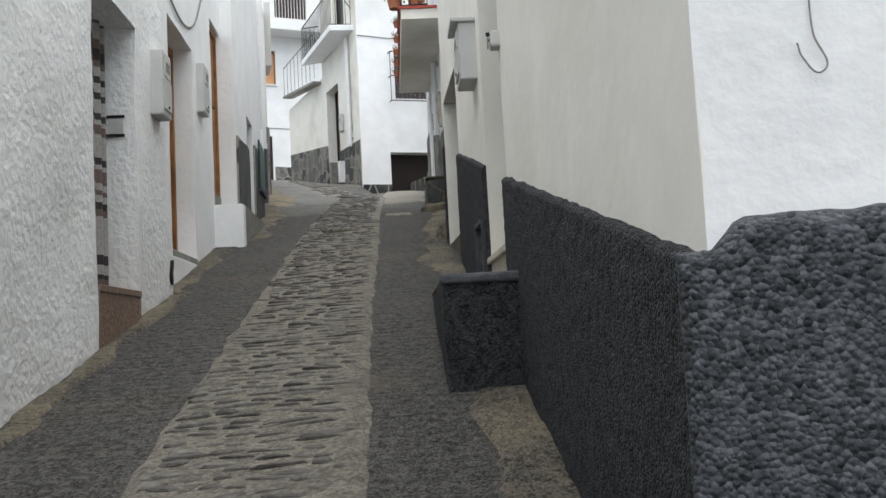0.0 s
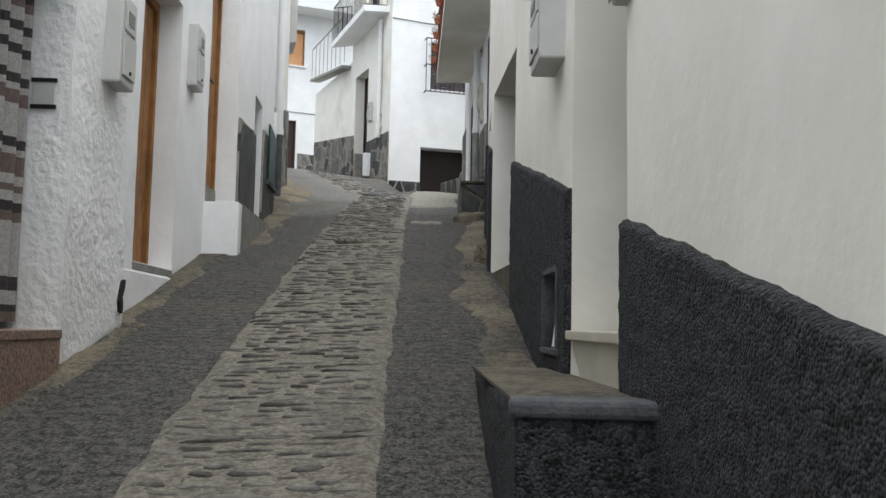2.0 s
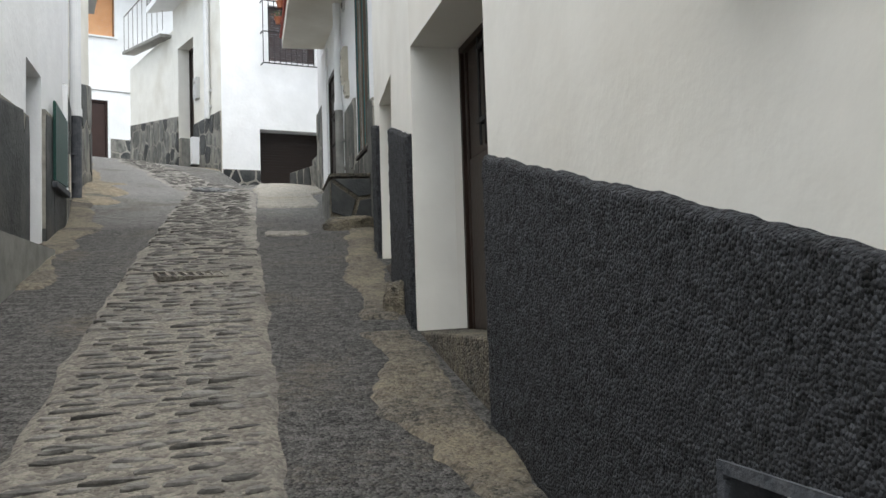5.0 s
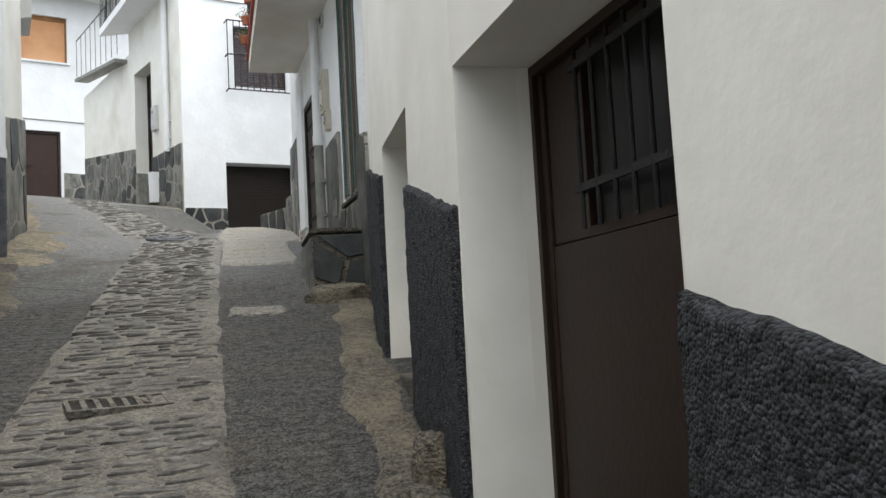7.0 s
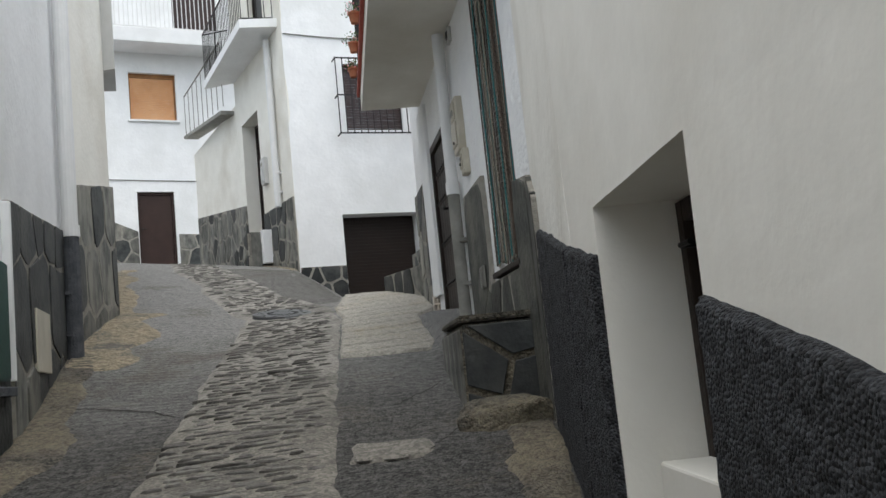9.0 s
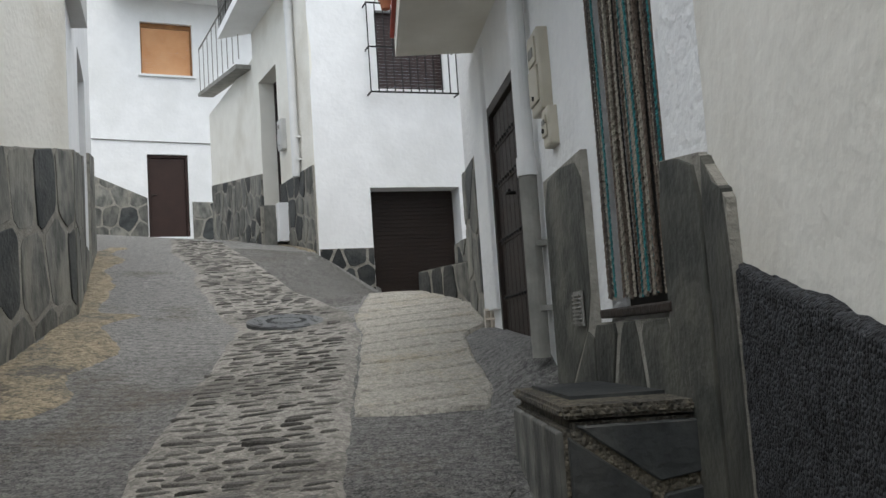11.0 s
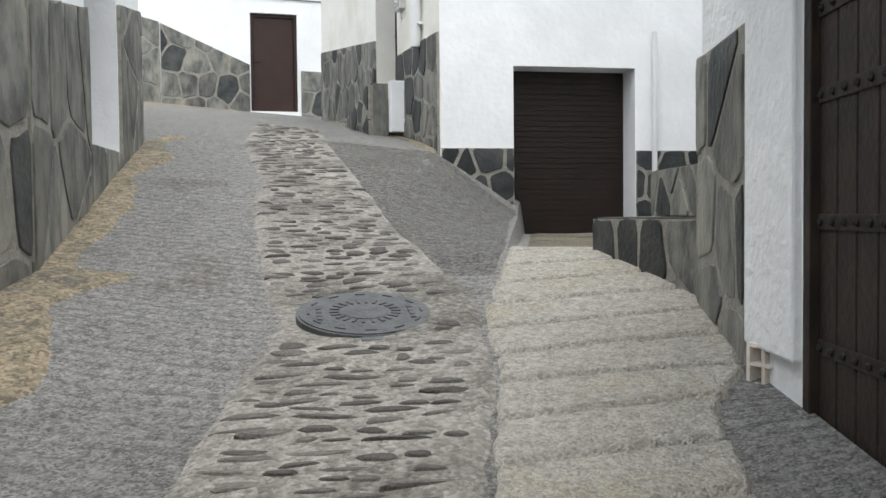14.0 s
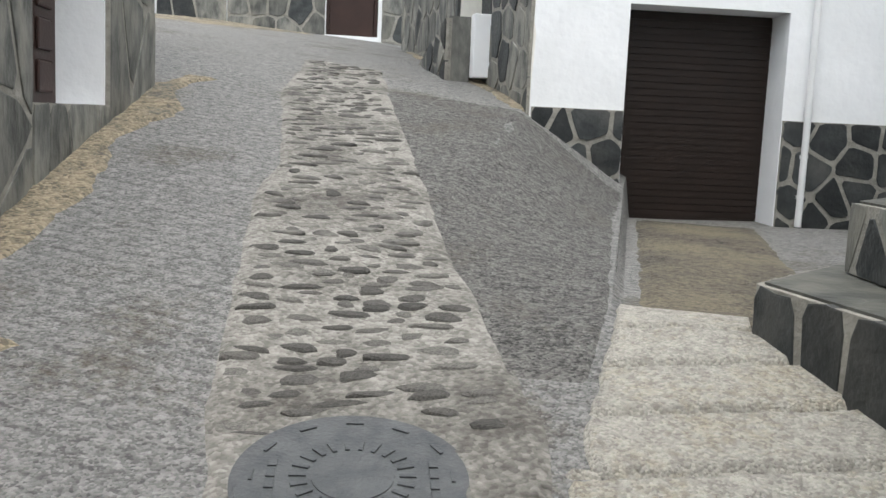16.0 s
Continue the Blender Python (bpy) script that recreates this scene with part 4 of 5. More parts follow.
meter_box(along(BA, BB) @ Matrix.Translation((at_y(BA, BB, 25.85), 0, 0)), 0.25, 0.08, 7.5, 8.0, "white meter box beside a doorway")

# step and splash stone at the metal door
mR2 = along(R2A, R2B)
t = thing("door_sill", "cement sill of the brown metal door", "step", mR2)
part("sill", one_box(0.03, at_y(R2A, R2B, 8.40), 0.005, 0.4, 2.1, 2.558, 0.012), M_EDGE, t)


def boulder(name, centre, size, mat, label, seed, turn=0):
    b2 = bmesh.new()
    bmesh.ops.create_icosphere(b2, subdivisions=4, radius=1)
    for v in b2.verts:
        k = 1 + 0.25 * noise.noise(v.co * 1.3 + Vector((seed, 0, 0))) + 0.08 * noise.noise(v.co * 5 + Vector((seed, 3, 0)))
        c = v.co
        p = [math.copysign(abs(a) ** 0.6, a) for a in c]
        v.co = Vector((p[0] * size[0] * k, p[1] * size[1] * k, p[2] * size[2] * k))
    for f in b2.faces:
        f.smooth = True
    ob = part(name, b2, mat, m=Matrix.Translation(centre) @ pose(0, 0, 0, 0, 0, turn))
    return tagged(ob, label, "stone")


boulder("corner_stone", (0.06, 10.2, 2.70), (0.07, 0.09, 0.15), M_EDGE, "rounded grey guard stone at a door jamb", 2)
boulder("rock_step", (-0.08, 13.88, 3.46), (0.26, 0.22, 0.13), M_EDGE, "rough sandy stone step below a stone bench", 4)
mR3 = along(R3A, R3B)
sa, sb = sorted((at_y(R3A, R3B, 10.91), at_y(R3A, R3B, 11.85)))
t = thing("recess_step", "cream plastered step inside a low doorway", "step", mR3)
part("tread", one_box(sa, sb, 0.11, 0.3, 3.0, 3.42, 0.01), M_CREAM, t)
part("threshold", one_box(sa, sb, -0.01, 0.11, 2.7, 2.99, 0.01), M_EDGE, t)

# stone bench under the cord curtain
def bench():
    t = thing("stone_bench", "low stone bench with a black slab top", "bench")
    x0, y0, y1, zt = -0.30, 14.15, 15.3, 4.06
    b2 = slab(bmesh.new(), [(x0 + 0.03, y0), (0.17, y0), (0.07, y1), (x0 - 0.04, y1)], 3.35, zt - 0.05)
    bmesh.ops.bevel(b2, geom=list(b2.edges), offset=0.02, segments=2, affect="EDGES")
    part("core", b2, M_EDGE, t)
    b2 = slab(bmesh.new(), [(x0 + 0.02, y0 - 0.008), (0.165, y0 - 0.008), (0.065, y1 + 0.01), (x0 - 0.05, y1 + 0.01)], zt - 0.04, zt)
    bmesh.ops.bevel(b2, geom=list(b2.edges), offset=0.012, segments=2, affect="EDGES")
    part("coping", b2, M_EDGE, t, "rough sandy cement edging")
    b2 = slab(bmesh.new(), [(x0 + 0.09, y0 + 0.28), (0.12, y0 + 0.28), (0.05, y1 - 0.1), (x0 + 0.03, y1 - 0.1)], zt, zt + 0.012)
    part("top_slab", b2, M_SLATEDARK, t, "black polished slab")
    rng = random.Random(3)
    for poly in stone_cells([(0.0, 3.45), (0.44, 3.45), (0.44, 4.0), (0.0, 4.0)], [(0.13, 3.72), (0.35, 3.66), (0.30, 3.95), (0.05, 3.5)], 0.04):
        b2 = prism(bmesh.new(), poly, -0.02, 0.02)
        bmesh.ops.bevel(b2, geom=list(b2.edges), offset=0.006, segments=1, affect="EDGES")
        ob = part("stone", b2, M_SLATEDARK, t)
        ob.matrix_basis = Matrix.Translation((x0 + 0.04, y0 + 0.002, 0))
    for i in range(4):
        b2 = one_box(0, 0.24, -0.018, 0.02, 3.5 + 0.05 * i, 3.98, 0.008)
        ob = part("stone", b2, M_SLATE, t)
        ob.matrix_basis = along((x0 - 0.04, y1), (x0 + 0.03, y0)) @ Matrix.Translation((0.88 - i * 0.28, 0.0, 0))
    return t


bench()


# cord curtain
def cord_curtain():
    sa, sb = sorted((at_y(RBA, RBB, 14.31), at_y(RBA, RBB, 15.07)))
    t = thing("cord_curtain", "door curtain of twisted cords in beige, brown and teal", "curtain", RBM)
    rng = random.Random(9)
    n = 46
    for i in range(n):
        x = sa + 0.02 + (sb - sa - 0.04) * (i + 0.5) / n
        y = -0.0 + rng.uniform(-0.03, 0.03)
        r = 0.0048
        b2 = bmesh.new()
        rings = []
        steps, turns = 360, 56
        z1, z0 = 6.28, 4.40 + rng.uniform(0, 0.02)
        for k in range(steps + 1):
            z = z0 + (z1 - z0) * k / steps
            a = k / steps * turns * 2 * math.pi
            sway = 0.006 * math.sin(z * 5 + i)
            ring = []
            for q in range(5):
                c = a + q * 2 * math.pi / 5
                rr = r * (1.0 + 0.5 * math.cos(2 * (c - 2 * a)))
                ring.append(b2.verts.new((x + sway + rr * math.cos(c), y + rr * math.sin(c), z)))
            rings.append(ring)
        for k in range(steps):
            for q in range(5):
                b2.faces.new((rings[k][q], rings[k][(q + 1) % 5], rings[k + 1][(q + 1) % 5], rings[k + 1][q]))
        c = CORDS[3] if i in (8, 9, 20, 31, 33, 44) else CORDS[rng.choice((0, 0, 1, 1, 2, 4))]
        part("cord", b2, c, t)
    # near-black sheet paints the darkness of the doorway behind the cords
    part("rear", one_box(sa, sb, 0.08, 0.1, 4.36, 6.3), M_HOLLOWDARK, t, "dark sheet painted as the unlit doorway behind")
    part("ledge", one_box(sa - 0.02, sb + 0.05, -0.05, 0.08, 4.335, 4.372, 0.008), M_DARKWOOD, t, "worn dark ledge")


cord_curtain()

# vent plate, drainpipe and hollow brick
s = at_y(RBA, RBB, 15.44)
t = thing("wall_vent", "small grey louvred vent in a slate slab", "vent", RBM)
part("plate", one_box(s - 0.075, s + 0.075, -0.05, -0.04, 4.31, 4.47, 0.002), M_PIPEGREY, t)
for i in range(8):
    part("louvre", one_box(s - 0.062, s + 0.062, -0.06, -0.05, 4.322 + i * 0.018, 4.331 + i * 0.018), M_PIPEGREY, t)


def drainpipe(m, z0, z1, zc, label, low, high, r=0.05):
    t = thing("drainpipe", label, "drainpipe", m)
    part("lower_pipe", tube(bmesh.new(), (0, -r - 0.02, z0), (0, -r - 0.02, zc), r, 16), low, t)
    part("upper_pipe", tube(bmesh.new(), (0, -r - 0.02, zc), (0, -r - 0.02, z1), r * 0.98, 16), high, t)
    part("collar", tube(bmesh.new(), (0, -r - 0.02, zc - 0.05), (0, -r - 0.02, zc + 0.05), r * 1.15, 16), high, t)
    for zb in (z0 + 0.25, z0 + 0.6):
        part("bracket", one_box(-r * 1.25, r * 1.25, -r - 0.02, 0.01, zb, zb + 0.03), low, t)


drainpipe(RBM @ Matrix.Translation((at_y(RBA, RBB, 16.2), 0, 0)), 4.16, 10.4, 5.2, "drainpipe painted grey below and white above", M_PIPEGREY, M_PIPE)
drainpipe(along(L3C, L3D) @ Matrix.Translation((at_y(L3C, L3D, 16.7), 0, 0)), 4.1, 9.7, 5.25, "drainpipe painted dark below and white above", M_GREYPLASTER, M_PIPE, 0.07)
drainpipe(along(BA, BB) @ Matrix.Translation((at_y(BA, BB, 24.98), 0, 0)), 6.9, 10.0, 9.6, "white drainpipe under a balcony", M_PIPE, M_PIPE, 0.06)
drainpipe(along(GA, GB) @ Matrix.Translation((at_x(GA, GB, -0.13), 0, 0)), 4.76, 7.0, 5.75, "thin white pipe beside the garage", M_PIPE, M_PIPE, 0.03)

t = thing("hollow_brick", "broken limewashed hollow brick at a door jamb", "brick", along((-0.31, 18.16), (-0.17, 17.98)))
for i in range(4):
    part("web", one_box(i * 0.07 - 0.008, i * 0.07 + 0.008, -0.04, 0.14, 4.27, 4.50, 0.003), M_BRICK, t)
for z in (4.27, 4.345, 4.42, 4.49):
    part("shelf", one_box(0.008, 0.202, -0.036, 0.14, z - 0.007, z + 0.007), M_BRICK, t)
# shade inside the brick, painted with a near-black block
part("core", one_box(0.008, 0.202, 0.05, 0.14, 4.28, 4.49), M_HOLLOWDARK, t, "near-black block painted as the shade in the hollow")
ob = tagged(part("jamb_pier", one_box(at_y(RBA, RBB, 18.29), at_y(RBA, RBB, 17.77), -0.035, 0.02, 4.48, 6.4, 0.012), M_ROUGH, m=RBM), "whitewashed door jamb standing on a brick", "door jamb", kind="structure")

# balcony over the studded door
def railing(t, pts, z0, z1, gap, mat, r=0.008, mid=False):
    """Upright bars and two rails along a line of (x, y) points, as parts of t."""
    for (xa, ya), (xb, yb) in zip(pts, pts[1:]):
        d = math.hypot(xb - xa, yb - ya)
        n = max(2, int(d / gap))
        for i in range(n + 1):
            x, y = xa + (xb - xa) * i / n, ya + (yb - ya) * i / n
            part("bar", tube(bmesh.new(), (x, y, z0), (x, y, z1), r, 5), mat, t)
        for z in (z0 + 0.03, z1) + ((z1 - 0.3,) if mid else ()):
            part("rail", tube(bmesh.new(), (xa, ya, z), (xb, yb, z), r * 1.8, 6), mat, t)


t = thing("balcony", "balcony slab with red tile edge and dark railing", "balcony")
pts = [(0.21, 13.85), (-0.28, 18.2), (-0.885, 18.15), (-0.515, 13.8)]
part("slab", slab(bmesh.new(), pts, 6.5, 6.66), M_CREAMFAR, t)
part("edge_tiles", slab(bmesh.new(), [(0.21, 13.82), (-0.28, 18.23), (-0.92, 18.19), (-0.55, 13.77)], 6.661, 6.70), M_RED, t, "red edge tiles")
railing(t, [(-0.1, 13.84), (-0.50, 13.84), (-0.87, 18.12), (-0.35, 18.12)], 6.7, 7.65, 0.13, M_IRON)


def flowerpot(m, scale, label, flowers=True, hang=False):
    t = thing("flowerpot", label, "plant pot", m, "flowerpots on the balcony")
    b2 = tube(bmesh.new(), (0, 0, 0), (0, 0, 0.16 * scale), 0.065 * scale, 16, 0.095 * scale)
    part("pot", b2, M_TERRA, t, "terracotta pot")
    part("rim", tube(bmesh.new(), (0, 0, 0.15 * scale), (0, 0, 0.19 * scale), 0.105 * scale, 16), M_TERRA, t)
    rng = random.Random(int(scale * 100) + int(m.translation.y * 10))
    b2, b3 = bmesh.new(), bmesh.new()
    for i in range(150):
        a, e, r = rng.uniform(0, 6.28), rng.uniform(-0.3, 1.4), rng.uniform(0.05, 0.22) * scale
        c = Vector((math.cos(a) * math.cos(e) * r, math.sin(a) * math.cos(e) * r, 0.2 * scale + math.sin(e) * r))
        u = Vector((rng.uniform(-1, 1), rng.uniform(-1, 1), rng.uniform(-1, 1))).normalized()
        v = u.orthogonal().normalized()
        k = rng.uniform(0.018, 0.03) * scale
        trg = b3 if flowers and i % 6 == 0 else b2
        trg.faces.new([trg.verts.new(c + p) for p in (u * k, v * k * 0.6, -u * k, -v * k * 0.6)])
    part("leaves", b2, M_LEAF, t)
    if flowers:
        part("blossoms", b3, M_PETAL, t, "pink and red blossoms")
    return t


flowerpot(Matrix.Translation((-0.62, 13.95, 6.72)), 1.3, "terracotta pot of pink geraniums hung on a balcony rail")
flowerpot(Matrix.Translation((-0.28, 13.98, 6.70)), 1.5, "large terracotta pot standing on a balcony", False)
for i, y in enumerate((14.9, 15.7, 16.4, 17.1, 17.8)):
    flowerpot(Matrix.Translation((-0.58 - 0.085 * (y - 13.8), y, 6.75)), 0.5, "small pot of pink flowers hung on a balcony rail")

# balcony of the cream house
t = thing("balcony", "white balcony slab with black iron railing", "balcony")
pts = [(-2.5, 24.55), (-3.86, 27.4), (-4.55, 27.6), (-3.17, 24.45)]
part("slab", slab(bmesh.new(), pts, 10.08, 10.24), M_WHITE, t)
railing(t, [(-2.6, 24.6), (-3.14, 24.5), (-4.5, 27.55), (-3.95, 27.4)], 10.24, 11.25, 0.12, M_IRON)
t = thing("balcony_door", "glazed balcony door with dark frame", "door", along(BA, BB) @ Matrix.Translation((at_y(BA, BB, 26.2), 0.12, 0)))
part("frame", box(one_box(0, 0.06, 0, 0.05, 10.3, 12.2), 0.93, 0.99, 0, 0.05, 10.3, 12.2), M_DARKWOOD, t)
part("pane", one_box(0.06, 0.93, 0.02, 0.03, 10.3, 12.2), M_BLACK, t)
# low terrace beyond it
t = thing("terrace", "narrow terrace with tiled edge and pale railing", "balcony")
m = along(BA, BB)
a0, a1 = at_y(BA, BB, 30.85), at_y(BA, BB, 27.5)
ob = part("slab", prism(bmesh.new(), [(a0, 9.93), (a1, 9.44), (a1, 9.52), (a0, 10.0)], -0.28, 0.05), M_PIPEGREY, t, "thin grey tiled edge", m)
for i in range(9):
    s = a0 + (a1 - a0) * i / 8
    z = 10.0 + (9.62 - 10.0) * i / 8
    part("bar", tube(bmesh.new(), (s, -0.22, z), (s, -0.22, 11.0), 0.010, 5), M_PIPEGREY, t).matrix_basis = m
part("rail", tube(bmesh.new(), (a0, -0.22, 11.0), (a1, -0.22, 11.0), 0.016, 6), M_PIPEGREY, t).matrix_basis = m

# balcony of the far house
m = along(UA, UB)
t = thing("balcony", "white balcony across the far house with white railing", "balcony", m)
b0, b1 = at_x(UA, UB, -8.1), 5.0
part("slab", one_box(b0, b1, -0.85, 0, 12.85, 13.25, 0.02), M_WHITE, t)
railing(t, [(b0 + 0.05, -0.02), (b0 + 0.05, -0.8), (b1, -0.8)], 13.25, 14.25, 0.11, M_PIPE, 0.012)
# house on the left: overhanging upper storey end
ob = tagged(part("eaves", slab(bmesh.new(), [(-3.66, 18.98), (-3.86, 19.02), (-4.1, 19.7), (-3.9, 19.75)], 7.5, 8.9), M_METERBOX), "pale grey projecting end of the upper storey", "overhang", kind="structure")


# ---------- things on the left ----------
# striped curtain, granite sill and number tile
sa, sb = at_y(L1A, L1B, 5.63), at_y(L1A, L1B, 6.58)
t = thing("striped_curtain", "woven door curtain with black, grey and brown stripes", "curtain", L1M)
rng = random.Random(4)
z = 2.07
while z < 4.0:
    hgt = rng.choice((0.035, 0.05, 0.05, 0.07, 0.12))
    mt = rng.choice((M_STRIPE_D, M_STRIPE_L, M_STRIPE_M, M_STRIPE_D, M_STRIPE_L))
    if hgt == 0.12:
        mt = M_STRIPE_L
    b2 = bmesh.new()
    top, low = [], []
    for i in range(61):
        x = sa + (sb - sa) * i / 60
        y = 0.23 + 0.03 * math.sin(i * 0.75) + 0.01 * math.sin(i * 1.9)
        low.append(b2.verts.new((x, y, z)))
        top.append(b2.verts.new((x, y, min(z + hgt, 4.0))))
    for i in range(60):
        b2.faces.new((low[i], low[i + 1], top[i + 1], top[i])).smooth = True
    part("stripe", b2, mt, t)
    z += hgt
# near-black sheet in place of the unlit room behind the cloth
part("rear", one_box(sa, sb, 0.37, 0.39, 2.03, 4.0), M_HOLLOWDARK, t, "dark sheet painted as the unlit doorway behind")
t = thing("granite_sill", "polished brown granite doorstep", "step", L1M)
part("tread", one_box(sa + 0.01, sb - 0.01, -0.02, 0.36, 1.99, 2.035, 0.004), M_GRANITE, t)
part("riser", one_box(sa + 0.01, sb - 0.01, -0.012, 0.1, 1.3, 1.989), M_GRANITE, t)
t = thing("number_tile", "small dark framed house-number tile on a white jamb", "sign", L1M)
part("plate", one_box(sb - 0.012, sb - 0.002, 0.09, 0.2, 3.2, 3.32), M_METERBOX, t)
for z in (3.18, 3.32):
    part("border", one_box(sb - 0.018, sb - 0.003, 0.08, 0.21, z, z + 0.02), M_IRON, t)

mL2 = along(L2A, L2B)
t = thing("door_step", "white step with a thin grey slab below a pine door", "step", mL2)
a0, a1 = at_y(L2A, L2B, 8.15), at_y(L2A, L2B, 9.26)
part("tread", one_box(a0, a1 - 0.01, -0.01, 0.25, 2.44, 2.495, 0.005), M_PIPEGREY, t)
part("riser", one_box(at_y(L2A, L2B, 7.6), a1, -0.035, 0.0, 1.6, 2.43, 0.012), M_WHITE, t)
t = thing("door_step", "white plastered plinth in front of a tall pine door", "step")
b2 = slab(bmesh.new(), [(-2.70, 10.36), (-2.23, 10.36), (-2.24, 10.52), (-2.72, 10.52)], 2.3, 3.22)
bmesh.ops.bevel(b2, geom=list(b2.edges), offset=0.015, segments=2, affect="EDGES")
part("plinth", b2, M_WHITE, t)
part("sill", one_box(at_y(L2A, L2B, 10.43), at_y(L2A, L2B, 11.08), 0.03, 0.3, 3.15, 3.418, 0.006), M_PIPEGREY, t, "grey cement sill").matrix_basis = mL2
b2 = slab(bmesh.new(), [(-2.245, 10.521), (-2.72, 10.521), (-2.75, 12.4), (-2.44, 12.4)], 2.3, 3.22)
tagged(part("grey_base", b2, M_PIPEGREY), "grey plastered base below slate slabs", "plinth", kind="structure")

# broken plaster at a house corner
# the depth of the hole is painted: a near-black plug, nearly flush
ob = tagged(part("plaster_gap", prism(bmesh.new(), [(-0.03, 2.14), (0.01, 2.13), (0.02, 2.19), (0.0, 2.23), (0.04, 2.29), (0.045, 2.34), (0.015, 2.33), (-0.02, 2.26), (-0.045, 2.20)], -0.006, 0.05), M_HOLLOWDARK, m=L1M @ Matrix.Translation((length(L1A, L1B) - 0.06, -0.02, 0))), "near-black plug painted as the shade of a hole in broken plaster at a wall corner", "hole", kind="structure")

# dark green box and small hatch by the drainpipe
mL3 = along(L3A, L3B)
t = thing("green_shutter", "dark green painted shutter low on a white wall", "shutter", mL3)
a0, a1 = at_y(L3A, L3B, 13.45), at_y(L3A, L3B, 14.2)
b2 = prism(bmesh.new(), [(a0, 3.92), (a1, 3.95), (a1, 4.62), (a0, 4.66)], -0.065, -0.04)
bmesh.ops.bevel(b2, geom=list(b2.edges), offset=0.01, segments=2, affect="EDGES")
part("panel", b2, M_GREEN, t)
part("ledge", one_box(a0 - 0.03, a1 + 0.03, -0.085, -0.03, 3.86, 3.915, 0.006), M_GREYPLASTER, t)
mL3c = along(L3C, L3D)
hh = hole(L3C, L3D, 15.1, 15.65, 4.08, 4.4)
t = thing("wall_hatch", "small white hatch panel low in slate facing", "hatch", mL3c)
part("panel", one_box(hh[0], hh[1], -0.055, 0.05, 4.02, 4.45, 0.006), M_MARBLE, t)

tagged(part("trim", one_box(0.03, 0.075, -0.05, 0.01, 3.95, 5.02, 0.006), M_WHITE, m=mL3c), "white painted edge between slate facings", "trim", kind="structure")

# cables
def cable(name, pts, r, label, mat=None):
    cu = bpy.data.curves.new(name, "CURVE")
    cu.dimensions, cu.bevel_depth, cu.bevel_resolution = "3D", r, 2
    sp = cu.splines.new("BEZIER")
    sp.bezier_points.add(len(pts) - 1)
    for p, c in zip(sp.bezier_points, pts):
        p.co, p.handle_left_type, p.handle_right_type = c, "AUTO", "AUTO"
    ob = new(name, cu)
    me = bpy.data.meshes.new_from_object(ob.evaluated_get(bpy.context.evaluated_depsgraph_get()))
    bpy.data.objects.remove(ob)
    me.materials.append(mat or M_IRON)
    return tagged(new(name, me), label, "cable")


on = lambda a, b, s, d, z: along(a, b) @ Vector((s, d, z))
cable("wall_cable", [on(UA, UB, at_x(UA, UB, -8.9), -0.015, 9.42), on(UA, UB, at_x(UA, UB, -7.2), -0.015, 9.38), on(UA, UB, at_x(UA, UB, -5.7), -0.015, 9.36)], 0.012, "thin grey cable along a white wall", M_PIPEGREY)
cable("wall_cable", [on(GA, GB, 0.02, -0.015, 9.87), on(GA, GB, 1.0, -0.015, 9.82), on(GA, GB, 2.4, -0.015, 9.84)], 0.012, "thin grey cable along a white wall", M_PIPEGREY)
cable("hanging_wire", [(1.015, 1.785, 2.6), (1.02, 1.785, 2.24), (1.022, 1.785, 2.17), (1.033, 1.782, 2.09), (1.0, 1.787, 2.12), (0.992, 1.789, 2.15)], 0.002, "loose grey wire hanging on a white wall", M_PIPEGREY)
cable("street_cable", [(-3.0, 15.0, 9.6), (-2.6, 20, 9.9), (-2.55, 24.3, 10.6)], 0.012, "black cable strung across the street")
cable("wall_cable", [on(L2A, L2B, 0.1, -0.015, 4.95), on(L2A, L2B, 1.6, -0.015, 4.9), on(L2A, L2B, 2.6, -0.015, 5.8)], 0.010, "white painted cable on a house wall", M_PIPEGREY)
# house number sign by the balcony
t = thing("number_sign", "small iron house number beside a balcony", "sign", RBM)
s = at_y(RBA, RBB, 15.98)
part("plate", one_box(s - 0.06, s + 0.06, -0.03, 0.01, 6.35, 6.47, 0.004), M_METERBOX, t)
part("mark", one_box(s - 0.03, s + 0.03, -0.036, -0.03, 6.38, 6.44), M_IRON, t)

# ---------- floor pieces ----------
# pale concrete ramp with drainage grooves
lx = lambda y: float(np.interp(y, (-4, 7.55, 7.6, 10.35, 10.4, 11.1, 14.3, 17.15, 19.0, 22.9), (-1.18, -2.15, -2.3, -2.6, -2.3, -2.49, -2.9, -3.6, -3.8, -5.13)))
rx = lambda y: float(np.interp(y, (1.83, 4.4, 7.0, 8.43, 9.87, 12.3, 13.95, 19.05), (0.80, 0.60, 0.40, 0.29, 0.115, 0.095, 0.2, -0.385)))
RAMP = [(16.05 + 0.33 * i, 0.30) for i in range(13)]
patch("concrete_ramp", lambda y: max(strip_r(y) - 0.015, kerb_x(y) + 0.03 if y > 19.0 else -9), lambda y: float(np.interp(y, (16.0, 16.4, 17.2, 17.8, 18.2, 18.6, 19.1, 20.05, 20.4), (-0.42, -0.38, -0.46, -0.50, -0.33, -0.33, -0.38, -0.85, -0.85))), 16.0, 20.35, M_RAMP, "pale concrete ramp with cut drainage grooves", 0.028, 0.014, 40, 0.03, grooves=RAMP, seed=3)
